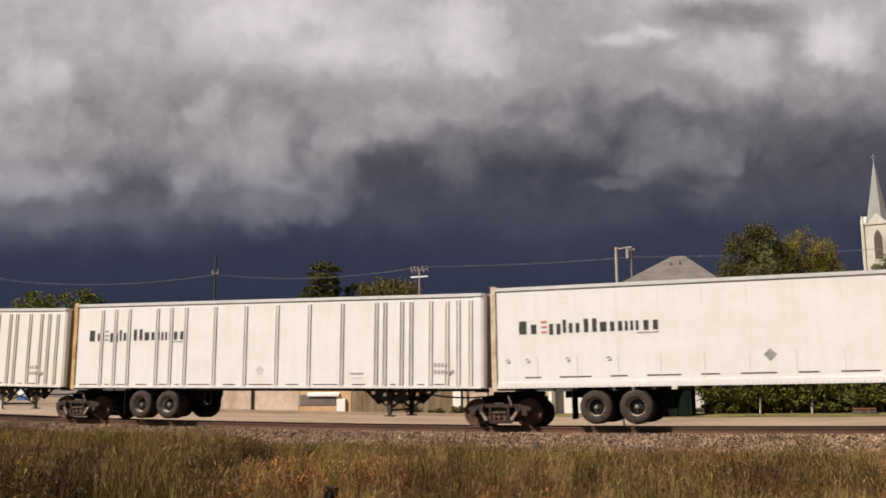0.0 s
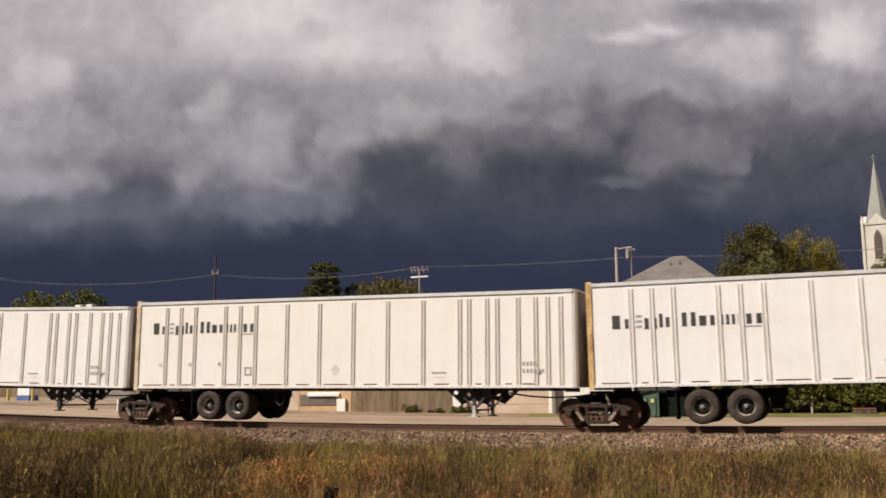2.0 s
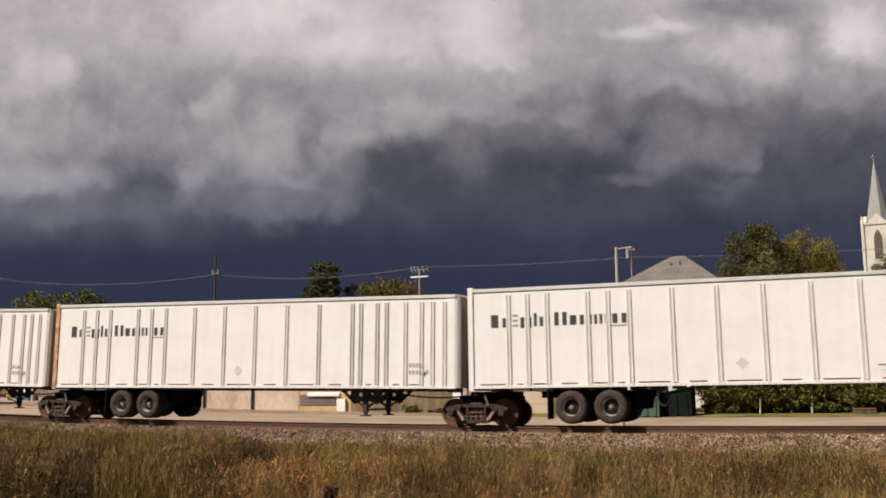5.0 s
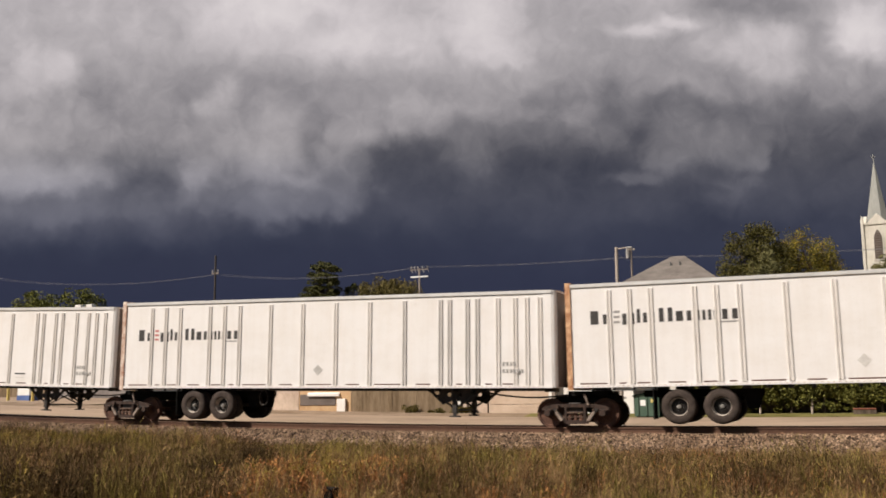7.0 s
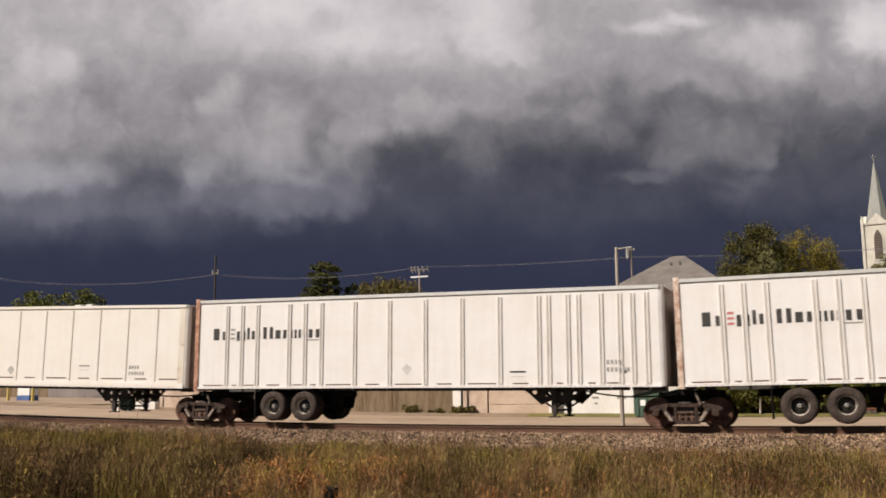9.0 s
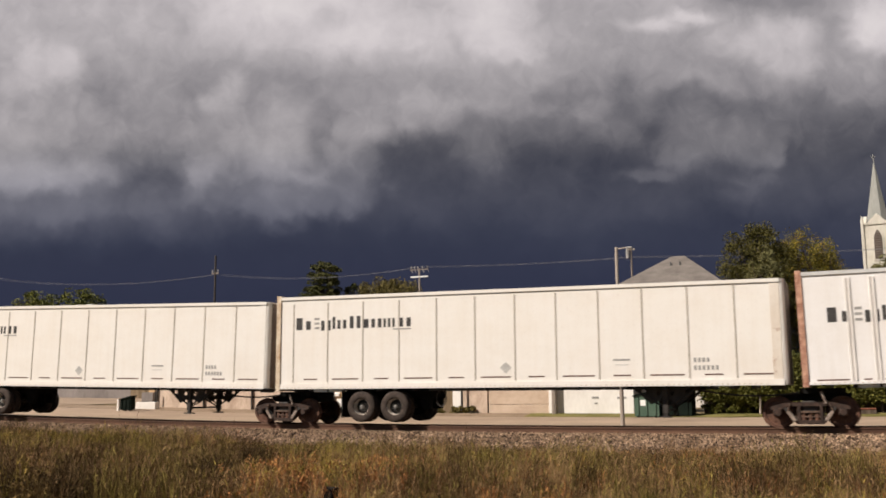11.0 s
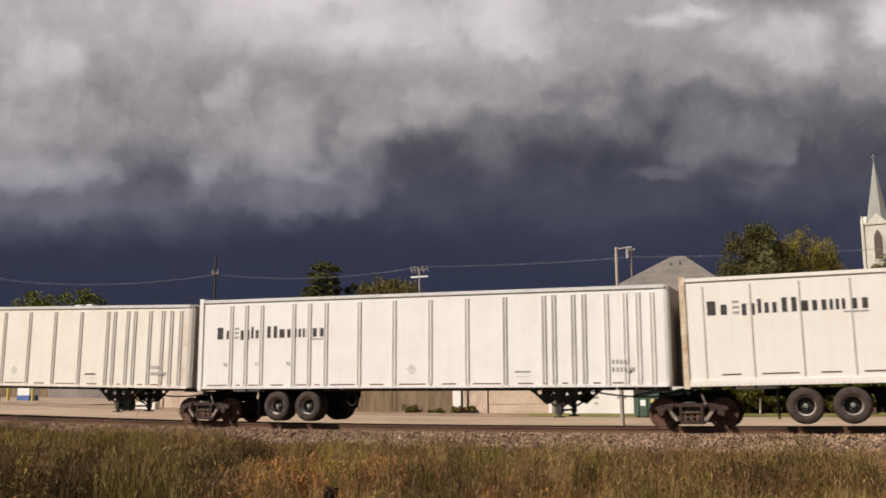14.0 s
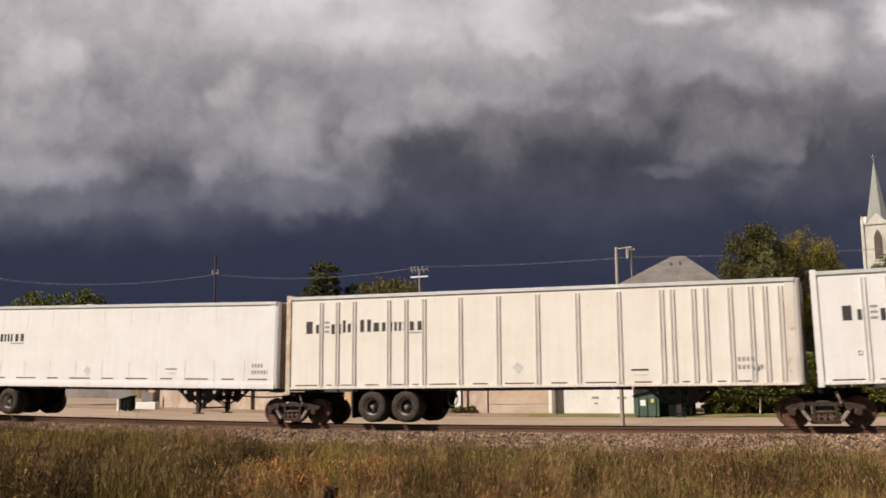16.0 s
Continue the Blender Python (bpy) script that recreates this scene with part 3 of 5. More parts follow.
POST_ME = {}
for x in POSTS:
    for m in (M_post, M_post_cream, M_post_grey):
        bm = bmesh.new()
        h0, h1 = Z_BOT + 0.10, top_z(x) - 0.22
        prism(bm, ((0, 0), (0.014, -0.034), (0.05, -0.034), (0.062, -0.012), (0.098, -0.012), (0.11, -0.034), (0.146, -0.034), (0.16, 0)), h0, h1)
        for v in bm.verts:
            v.co = Vector((v.co.x, v.co.z, v.co.y))
        POST_ME[x, m.name] = mesh_of("side_post", bm, m)
bm = bmesh.new()
box(bm, 0, 0.045, -0.012, 0.0, Z_BOT + 0.22, Z_NOSE - 0.12)
SEAM_FULL = mesh_of("panel_seam", bm, M_seam)
bm = bmesh.new()
box(bm, 0, 0.022, -0.006, 0.0, Z_BOT + 0.22, Z_BOT + 0.95)
SEAM_LOW = mesh_of("panel_seam", bm, M_post)
bm = bmesh.new()
box(bm, 0, 0.018, -0.004, 0.0, Z_NOSE - 0.75, Z_NOSE - 0.14)
SEAM_HIGH = mesh_of("panel_seam", bm, M_post)


bm = bmesh.new()
box(bm, 0, 0.06, 0.05, WIDE - 0.05, Z_BOT - 0.09, Z_BOT + 0.02)
FLOOR_BEAM = mesh_of("floor_beam", bm, M_black)


bm = bmesh.new()
for i in range(104):
    box(bm, 0.2 + 0.15 * i, 0.225 + 0.15 * i, -0.036, -0.03, Z_BOT + 0.03, Z_BOT + 0.055)
RIVETS = mesh_of("rivet_row", bm, M_rivet)


def holed_plate(outline, holes, depth):
    """A flat plate in the x-z plane with round holes through it."""
    bm = bmesh.new()
    edges = []
    for loop in [outline] + [[(cx + r * math.cos(i * math.pi / 5), cz + r * math.sin(i * math.pi / 5)) for i in range(10)] for cx, cz, r in holes]:
        vs = [bm.verts.new((x, 0, z)) for x, z in loop]
        edges += [bm.edges.new((vs[i], vs[(i + 1) % len(vs)])) for i in range(len(vs))]
    bmesh.ops.triangle_fill(bm, use_beauty=True, edges=edges)
    ret = bmesh.ops.extrude_face_region(bm, geom=list(bm.faces))
    for g in ret["geom"]:
        if isinstance(g, bmesh.types.BMVert):
            g.co.y += depth
    return bm


GUSSET = mesh_of("gusset", holed_plate([(-1.0, 0), (1.0, 0), (0.42, -0.52), (0.12, -0.40), (-0.12, -0.40), (-0.42, -0.52)], [(-0.62, -0.14, 0.075), (0.62, -0.14, 0.075), (-0.2, -0.2, 0.07), (0.2, -0.2, 0.07)], 0.03), M_black)
bm = bmesh.new()
for i in range(20):
    a0, a1 = 2 * math.pi * i / 20, 2 * math.pi * (i + 1) / 20
    rod(bm, (0.16 * math.cos(a0), 0, 0.25 * math.sin(a0)), (0.16 * math.cos(a1), 0, 0.25 * math.sin(a1)), 0.021, seg=5, cap=False)
HOSE_LOOP = mesh_of("hose_loop", bm, M_black)
bm = bmesh.new()
for i in range(14):
    u0, u1 = i / 14, (i + 1) / 14
    rod(bm, (13.6 + 3.0 * u0, 0.5, 1.2 - 0.62 * u0 * (1 - u0) - 0.1 * u0), (13.6 + 3.0 * u1, 0.5, 1.2 - 0.62 * u1 * (1 - u1) - 0.1 * u1), 0.028, seg=5, cap=False)
AIR_HOSE = mesh_of("air_hose", bm, M_black)


bm = bmesh.new()
for i in range(10):
    a0, a1 = 2 * math.pi * i / 10, 2 * math.pi * (i + 1) / 10
    rod(bm, (0.055 * math.cos(a0), 0, 0.055 * math.sin(a0)), (0.055 * math.cos(a1), 0, 0.055 * math.sin(a1)), 0.014, seg=5, cap=False)
ROPE_RING = mesh_of("rope_ring", bm, M_faint)


def slab(name, pts, z0, z1, material, parent, y0=-0.02, y1=0.0, label=""):
    bm = bmesh.new()
    (xa, xb) = pts
    box(bm, xa, xb, y0, y1, z0, z1)
    return part(name, bm, material, parent, label)


def bars(name, items, material, parent, depth=0.006):
    """Plain flat bars (x0, x1, z0, z1) on the near side."""
    bm = bmesh.new()
    for x0, x1, z0, z1 in items:
        box(bm, x0, x1, -depth, 0.0, z0, z1)
    return part(name, bm, material, parent)


bm = bmesh.new()
box(bm, 0, 0.07, -0.006, 0, 0.0, 0.125)
NUMBER_BAR = mesh_of("number_bar", bm, M_grey)
EMBLEM_Z = {-1: 2.91, 0: 2.98, 1: 3.20, 2: 3.14, 3: 3.14, 4: 2.97, 5: 2.96, 6: 3.25, 7: 3.28, 8: 2.99, 9: 3.12, 10: 2.98}
# the operator's mark as plain upright bars: (from, to, foot, head, bars), in parts of its length and its cap height
BLOCKS = ((0.010, 0.070, 0.0, 1.0, 1), (0.098, 0.142, 0.0, 0.72, 1), (0.233, 0.316, -0.1, 0.72, 2), (0.333, 0.358, 0.0, 1.0, 1), (0.376, 0.452, 0.0, 0.72, 2),
          (0.484, 0.575, 0.0, 1.0, 2), (0.597, 0.648, 0.0, 0.72, 1), (0.669, 0.754, 0.0, 0.72, 2), (0.772, 0.866, 0.0, 0.72, 3), (0.900, 0.998, 0.0, 0.72, 2))


def emblem(parent, x, z, crowns):
    """The operator's mark as plain upright blocks, three short bars and a thin line below."""
    wide, cap = 4.27, 0.40
    for a, b, lo, hi, count in BLOCKS:
        step = (b - a) / (count - 0.46)
        for i in range(count):
            u = x + wide * (a + step * i)
            bars("emblem_block", [(u, u + wide * step * (0.54 if count > 1 else 0.50), z + lo * cap, z + hi * cap)], M_letter, parent)
    for i in range(3):
        bars("emblem_mark", [(x + wide * 0.174, x + wide * 0.216, z + (0.03 + 0.38 * i) * cap, z + (0.20 + 0.38 * i) * cap)], M_red if crowns else M_grey, parent)
    bars("emblem_line", [(x + wide * 0.852, x + wide, z - 0.09, z - 0.05)], M_grey, parent)


def trailer(k, kind, skin, post_m, frame_m, label, crowns=False):
    t = tagged(new("trailer"), label, "trailer", group="freight train trailers")
    body = new("body", body_mesh(kind, skin))
    body.parent = t
    # rails and frames
    bm = bmesh.new()
    prism(bm, ((0, Z_REAR - 0.10), (LENGTH - 0.13, Z_NOSE - 0.10), (LENGTH - 0.13, Z_NOSE), (0, Z_REAR)), -0.035, 0.0)
    part("top_rail", bm, M_alu if kind != "plate" else skin, t)
    lowh = 0.07 if kind == "post" else 0.17
    slab("bottom_rail", (0.0, LENGTH - 0.13), Z_BOT, Z_BOT + lowh, skin, t, -0.03, 0.0)
    bm = bmesh.new()
    box(bm, -0.10, 0.06, -0.04, 0.12, Z_BOT - 0.06, Z_REAR + 0.05)
    box(bm, -0.10, 0.06, WIDE - 0.12, WIDE + 0.04, Z_BOT - 0.06, Z_REAR + 0.05)
    box(bm, -0.10, 0.06, 0.12, WIDE - 0.12, Z_REAR - 0.15, Z_REAR + 0.05)
    box(bm, -0.10, 0.06, 0.12, WIDE - 0.12, Z_BOT - 0.06, Z_BOT + 0.15)
    part("rear_frame", bm, frame_m, t)
    for y in (0.14, WIDE / 2 + 0.01):
        bm = bmesh.new()
        box(bm, -0.05, -0.005, y, y + WIDE / 2 - 0.16, Z_BOT + 0.15, Z_REAR - 0.15)
        bevel(bm, 0.01)
        part("rear_door", bm, skin, t)
    bm = bmesh.new()
    box(bm, LENGTH - 0.01, LENGTH + 0.012, 0.13, WIDE - 0.13, Z_BOT + 0.03, Z_NOSE - 0.06)
    part("nose_panel", bm, M_nose, t)
    slab("nose_corner", (LENGTH - 0.40, LENGTH - 0.145), Z_BOT + 0.03, Z_NOSE - 0.02, M_corner if k in (6, 9) else skin, t, -0.012, 0.0)
    tagged(share("rivet_row", RIVETS, t, pose(0, 0, 0)), kind="stuff")
    # side posts or seams
    if kind == "post":
        for i, x in enumerate(POSTS):
            dull = k in (0, 3, 4, 8) and 10 <= i <= 14
            share("side_post", POST_ME[x, M_post_grey.name if dull else post_m.name], t, pose(x - 0.08, 0, 0))
    else:
        for x in SEAMS if kind == "plate" else LOW_SEAMS:
            if kind == "plate":
                share("panel_seam", SEAM_FULL, t, pose(x - 0.022, 0, 0))
            else:
                share("panel_seam", SEAM_LOW, t, pose(x, 0, 0))
                share("panel_seam", SEAM_HIGH, t, pose(x, 0, 0))
    # marks
    emblem(t, 0.76 if k == -1 else 0.61, EMBLEM_Z[k], crowns)
    dash = 0.10 if kind == "post" else 0.30
    edges = (0.1,) + (POSTS if kind == "post" else SEAMS) + (16.0,)
    for i, (a, b) in enumerate(zip(edges, edges[1:])):
        if b - a > 0.5:
            w = (b - a - 0.16) * (0.85 if i % 2 == 0 else 0.45)
            c = (a + b) / 2 + 0.02
            slab("marker_strip", (c - w / 2, c + w / 2), Z_BOT + dash, Z_BOT + dash + 0.04, M_strip, t, -0.006, 0)
    xm, zm = {"post": (11.52, 1.73), "plate": (11.38, 2.03), "smooth": (11.6, 1.92)}[kind]
    if k not in (3, 4):
        bars("small_print", [(xm, xm + 0.5, zm, zm + 0.05)], M_letter if k in (5, 9) else M_grey, t)
        bars("small_print", [(xm + 0.05, xm + 0.45, zm - 0.13, zm - 0.105)], M_faint, t)
    xm, zm = {"post": (14.52, 1.93), "plate": (13.70, 1.93), "smooth": (15.2, 1.98)}[kind]
    for count, z in ((4, zm + 0.02), (6, zm - 0.2)):
        for i in range(count):
            x = xm + 0.12 * i
            on_post = kind == "post" and any(abs(x + 0.04 - p) < 0.11 for p in POSTS)
            share("number_bar", NUMBER_BAR, t, pose(x, -0.034 if on_post else 0, z))
    bm = bmesh.new()
    xd, zd = 8.06, 2.10 if k == -1 else 1.88
    prism(bm, ((xd, zd - 0.18), (xd + 0.18, zd), (xd, zd + 0.18), (xd - 0.18, zd)), -0.006, 0.0)
    part("placard", bm, M_grey if k == -1 else M_mark if k in (4, 6, 7) else M_faint, t, "faded grey diamond placard")
    if k in (-1, 1, 8):
        for x in (0.42, 1.05, 2.3, 3.55) if k == -1 else (1.02, 2.28, 3.52):
            share("rope_ring", ROPE_RING, t, pose(x, -0.01, 2.12))
    if k == 1:
        bars("plate_holder", [(4.55, 4.60, 1.72, 2.00), (4.78, 4.83, 1.72, 2.00), (4.60, 4.78, 1.72, 1.765), (4.60, 4.78, 1.955, 2.00)], M_grey, t, 0.012)
    # underframe
    for i in range(25):
        share("floor_beam", FLOOR_BEAM, t, pose(0.6 + 0.61 * i, 0, 0))
    bm = bmesh.new()
    box(bm, 2.0, 5.35, 0.75, 0.85, Z_BOT - 0.3, Z_BOT - 0.09)
    box(bm, 2.0, 5.35, WIDE - 0.85, WIDE - 0.75, Z_BOT - 0.3, Z_BOT - 0.09)
    for x in (2.3, 3.7, 5.2):
        box(bm, x, x + 0.1, 0.85, WIDE - 0.85, Z_BOT - 0.28, Z_BOT - 0.12)
    part("slider_frame", bm, M_pitch, t)
    for x in (2.72, 4.02, 5.05):
        for y in (0.72, WIDE - 0.92):
            bm = bmesh.new()
            prism(bm, ((x - 0.22, Z_BOT - 0.09), (x + 0.28, Z_BOT - 0.09), (x + 0.16, 0.62), (x - 0.1, 0.62)), y, y + 0.2)
            part("spring_hanger", bm, M_pitch, t)
    for x in (3.10, 4.29):
        for y in (0.95, WIDE - 1.25):
            bm = bmesh.new()
            rod(bm, (x + 0.1, y + 0.15, 0.95), (x + 0.52, y + 0.15, 0.98), 0.13, 0.11, 10)
            part("brake_chamber", bm, M_pitch, t)
    for x in (3.10, 4.29):
        bm = bmesh.new()
        rod(bm, (x, 0.3, 0.70), (x, WIDE - 0.3, 0.70), 0.065, seg=10)
        part("axle", bm, M_black, t)
        # added black cylinders that fill the open wheel holes with darkness
        for y0, y1 in ((0.29, 0.80), (WIDE - 0.80, WIDE - 0.04)):
            bm = bmesh.new()
            rod(bm, (x, y0, 0.70), (x, y1, 0.70), 0.295, seg=18)
            part("wheel_hole_backing", bm, M_pitch, t)
        for y, flip in ((0.0, 0), (0.33, 0), (WIDE, 180), (WIDE - 0.33, 180)):
            w = new("wheel", TYRE)
            w.parent = t
            w.matrix_basis = pose(x, y, 0.70, 0, random.uniform(0, 360), flip)
            if y in (0.0, WIDE) and flip == 0:
                share("rim", RIM, w, Matrix.Identity(4))
                share("disc", DISC, w, Matrix.Identity(4))
                share("hub", HUB, w, Matrix.Identity(4))
    bm = bmesh.new()
    box(bm, 2.38, 2.41, 0.02, 0.66, 0.35, Z_BOT - 0.05)
    part("mud_flap", bm, M_pitch, t)
    # landing gear
    for y in (0.42, WIDE - 0.42):
        bm = bmesh.new()
        half = 0.05 if k == 1 else 0.07
        box(bm, 12.79 - half, 12.79 + half, y - half, y + half, 0.5, 0.96 if k == 1 else Z_BOT)
        box(bm, 12.74, 12.84, y - 0.05, y + 0.05, 0.42, 0.5)
        box(bm, 12.64, 12.94, y - 0.12, y + 0.12, 0.38, 0.42)
        # k == 1: pale dusty steel, lightened further in colour to look sunlit
        gear_m = M_post_grey if k == 1 else M_black
        part("landing_leg", bm, gear_m, t)
        for d in (-1, 1):
            bm = bmesh.new()
            spread, rise = (0.34, 0.99) if k == 1 else (0.95, Z_BOT - 0.05)
            rod(bm, (12.79 + d * spread, y, rise), (12.79 + d * 0.05, y, 0.68), 0.03, seg=6)
            part("brace", bm, gear_m, t)
        share("gusset", GUSSET, t, pose(12.79, y, Z_BOT))
    bm = bmesh.new()
    box(bm, 12.76, 12.82, 0.42, WIDE - 0.42, 0.56, 0.62)
    rod(bm, (12.79, 0.45, 0.6), (12.79, WIDE - 0.45, Z_BOT - 0.1), 0.025, seg=6)
    rod(bm, (12.79, WIDE - 0.45, 0.6), (12.79, 0.45, Z_BOT - 0.1), 0.025, seg=6)
    part("cross_brace", bm, M_black, t)
    share("air_hose", AIR_HOSE, t, pose(0, 0, 0))
    if k in (0, 1, 2, 4, 6, 8, 9):
        share("hose_loop", HOSE_LOOP, t, pose(5.8, 0.30, Z_BOT - 0.32))
    slab("nose_bracket", (LENGTH - 0.5, LENGTH - 0.1), Z_BOT - 0.12, Z_BOT, M_black, t, 0.35, 0.6)
    for y in (0.1, WIDE - 0.16):
        bm = bmesh.new()
        box(bm, 1.3, 2.5, y, y + 0.06, Z_BOT - 0.10, Z_BOT - 0.02)
        part("slider_rail", bm, M_alu, t)
    return t


def bogie():
    b = tagged(new("rail_bogie"), "rusty brown two-axle rail bogie under the trailer ends", "bogie", group="rail bogies")
    for y in (0.30, WIDE - 0.30):
        bm = bmesh.new()
        prism(bm, ((-1.02, 0.62), (-0.72, 0.64), (-0.58, 0.71), (0.58, 0.71), (0.72, 0.64), (1.02, 0.62), (1.03, 0.69), (0.92, 0.74), (0.60, 0.81), (-0.60, 0.81), (-0.92, 0.74), (-1.03, 0.69)), y - 0.08, y + 0.07)
        prism(bm, ((-0.34, 0.22), (0.34, 0.22), (0.40, 0.26), (0.38, 0.33), (-0.38, 0.33), (-0.40, 0.26)), y - 0.08, y + 0.07)
        part("side_frame", bm, M_bogie, b)
        for sx in (-1, 1):
            bm = bmesh.new()
            prism(bm, ((sx * 0.70, 0.66), (sx * 0.60, 0.70), (sx * 0.30, 0.31), (sx * 0.38, 0.26)), y - 0.07, y + 0.03)
            part("frame_strut", bm, M_black, b)
            bm = bmesh.new()
            prism(bm, ((sx * 0.62, 0.55), (sx * 0.53, 0.59), (sx * 0.35, 0.32), (sx * 0.44, 0.29)), y - 0.15, y - 0.09)
            bevel(bm, 0.012)
            part("brake_shoe", bm, M_link, b)
            bm = bmesh.new()
            rod(bm, (sx * 0.58, y - 0.10, 0.57), (sx * 0.50, y - 0.10, 0.80), 0.022, seg=6)
            part("brake_hanger", bm, M_strut, b)
            bm = bmesh.new()
            box(bm, sx * 0.29 - 0.045, sx * 0.29 + 0.045, y - 0.085, y + 0.05, 0.28, 0.76)
            bevel(bm, 0.015)
            part("frame_rib", bm, M_bogie, b)
        bm = bmesh.new()
        rod(bm, (0.30, y - 0.12, 1.10), (0.42, y - 0.12, 0.78), 0.034, seg=6)
        part("brake_lever", bm, M_link, b)
        bm = bmesh.new()
        rod(bm, (-0.56, y - 0.05, 0.42), (0.56, y - 0.05, 0.42), 0.02, seg=6)
        part("brake_rod", bm, M_strut, b)
        bm = bmesh.new()
        box(bm, -0.25, 0.25, y - 0.10, y + 0.04, 0.535, 0.575)
        part("spring_plate", bm, M_strut, b)
        bm = bmesh.new()
        box(bm, -0.20, 0.20, y + 0.0, y + 0.1, 0.58, 0.70)
        bevel(bm, 0.03)
        part("bolster_end", bm, M_black, b)
        for x in (-0.84, 0.84):
            bm = bmesh.new()
            box(bm, x - 0.12, x + 0.12, y - 0.10, y + 0.1, 0.45, 0.66)
            bevel(bm, 0.03)
            cap = part("axle_box", bm, M_bogie, b)
            bm = bmesh.new()
            rod(bm, (x, y - 0.16, 0.537), (x, y - 0.08, 0.537), 0.085, 0.11, 12)
            part("bearing_cap", bm, M_bogie, cap)
        for x in (-0.17, 0.0, 0.17):
            bm = bmesh.new()
            rod(bm, (x, y - 0.01, 0.30), (x, y - 0.01, 0.58), 0.062, seg=10)
            part("spring", bm, M_wheel, b)
    bm = bmesh.new()
    box(bm, -0.22, 0.22, 0.3, WIDE - 0.3, 0.55, 0.85)
    bevel(bm, 0.03)
    part("bolster", bm, M_black, b)
    bm = bmesh.new()
    box(bm, -0.75, 1.1, 0.75, WIDE - 0.75, 0.85, 1.05)
    box(bm, -0.25, 0.95, 0.45, WIDE - 0.45, 1.051, 1.19)
    part("coupling_saddle", bm, M_pitch, b)
    for x in (-0.84, 0.84):
        bm = bmesh.new()
        for y, s in ((WIDE / 2 - 0.79, 1), (WIDE / 2 + 0.79, -1)):
            tmp = bmesh.new()
            lathe(tmp, ((0.001, 0.0), (0.12, -0.01), (0.16, 0.03), (0.33, 0.045), (0.35, 0.0), (0.42, 0.0), (0.425, 0.10), (0.45, 0.12), (0.45, 0.14), (0.34, 0.14), (0.30, 0.09), (0.001, 0.09)), 28)
            for i in range(3):
                a = 2.1 * i
                rod(tmp, (0.24 * math.cos(a), 0.02, 0.24 * math.sin(a)), (0.24 * math.cos(a), 0.045, 0.24 * math.sin(a)), 0.03, seg=8)
            for v in tmp.verts:
                v.co = Vector((v.co.x, y + s * v.co.y, v.co.z))
            me = bpy.data.meshes.new("tmp")
            tmp.to_mesh(me)
            tmp.free()
            bm.from_mesh(me)
            bpy.data.meshes.remove(me)
        rod(bm, (0, 0.35, 0), (0, WIDE - 0.35, 0), 0.08, seg=10)
        part("wheelset", bm, M_wheel, b, "rusty steel wheelset", at=pose(x, 0, 0.537))
    return b


TRAIN = []
SPEC = (
    (-1, "smooth", M_white, M_post, M_rustcream, "white smooth-sided trailer with rust at the rear frame foot", True),
    (0, "post", M_white, M_post, M_rustyellow, "white ribbed trailer with a rusty yellow rear frame", False),
    (1, "post", M_ivory, M_post_cream, M_rustcream, "ivory ribbed trailer with a scuffed rear frame", False),
    (2, "post", M_white, M_post, M_white, "white ribbed trailer with a white rear frame", False),
    (3, "post", M_white, M_post, M_rustorange, "white ribbed trailer with an orange rusted rear frame", False),
    (4, "post", M_white, M_post, M_rustfleck, "white ribbed trailer with red marks and a rust-flecked frame", True),
    (5, "post", M_white, M_post, M_rustred, "white ribbed trailer with a rusted red-brown rear frame", False),
    (6, "plate", M_ivory, M_post_cream, M_rustcream, "ivory plate-sided trailer with thin dark seams", False),
    (7, "plate", M_ivory, M_post_cream, M_rustcream, "ivory plate-sided trailer with a clean rear frame", False),
    (8, "post", M_white, M_post, M_white, "clean white ribbed trailer with a white rear frame", False),
    (9, "post", M_cream, M_post_cream, M_rustcream, "yellowed cream ribbed trailer with faded grey marks", False),
    (10, "smooth", M_white, M_post, M_rustcream, "white smooth-sided trailer with low panel seams", False),
)
for spec in SPEC:
    k = spec[0]
    TRAIN.append((trailer(*spec), -26.29 - PITCH_M * k - (0.12 if k == -1 else 0.0)))
first = bogie()
BOGIES = [(first, TRAIN[0][1] + 0.02)]
for ob, x in TRAIN[1:]:
    BOGIES.append((copy_thing(first, Matrix.Identity(4)), x + 0.02))


# ---- far side of the line
M_conc = simple("stained_concrete_panel", (0.31, 0.225, 0.17), (0.60, 0.485, 0.385), 0.8, 0.9, 0.0, (1, 1, 0.5), 0.3, 9.0, 0.0, 0.15)
M_ochre = simple("ochre_stucco", (0.40, 0.24, 0.12), (0.56, 0.40, 0.24), 1.0, 0.9, 0.0, (1, 1, 0.6), 0.3, 9.0)
M_board = simple("weathered_brown_board", (0.12, 0.085, 0.05), (0.25, 0.19, 0.125), 1.2, 0.9, 0.0, (3, 3, 0.4), 0.3, 12.0, 0.0, 0.18)
M_trim = simple("off_white_wall_paint", (0.66, 0.63, 0.58), (0.80, 0.775, 0.73), 0.9, 0.8, 0.0, (1, 1, 0.5), 0.2, 8.0)
M_door = simple("tan_garage_door", (0.42, 0.315, 0.23), (0.56, 0.445, 0.34), 0.9, 0.7, 0.0, (0.6, 1, 1), 0.1, 6.0)
M_greybuild = simple("grey_metal_siding", (0.15, 0.13, 0.12), (0.26, 0.23, 0.21), 0.6, 0.8, 0.0, (1, 1, 0.4), 0.2, 6.0)
M_roofing = simple("flat_roofing", (0.10, 0.10, 0.10), (0.18, 0.17, 0.16), 0.8, 0.9)
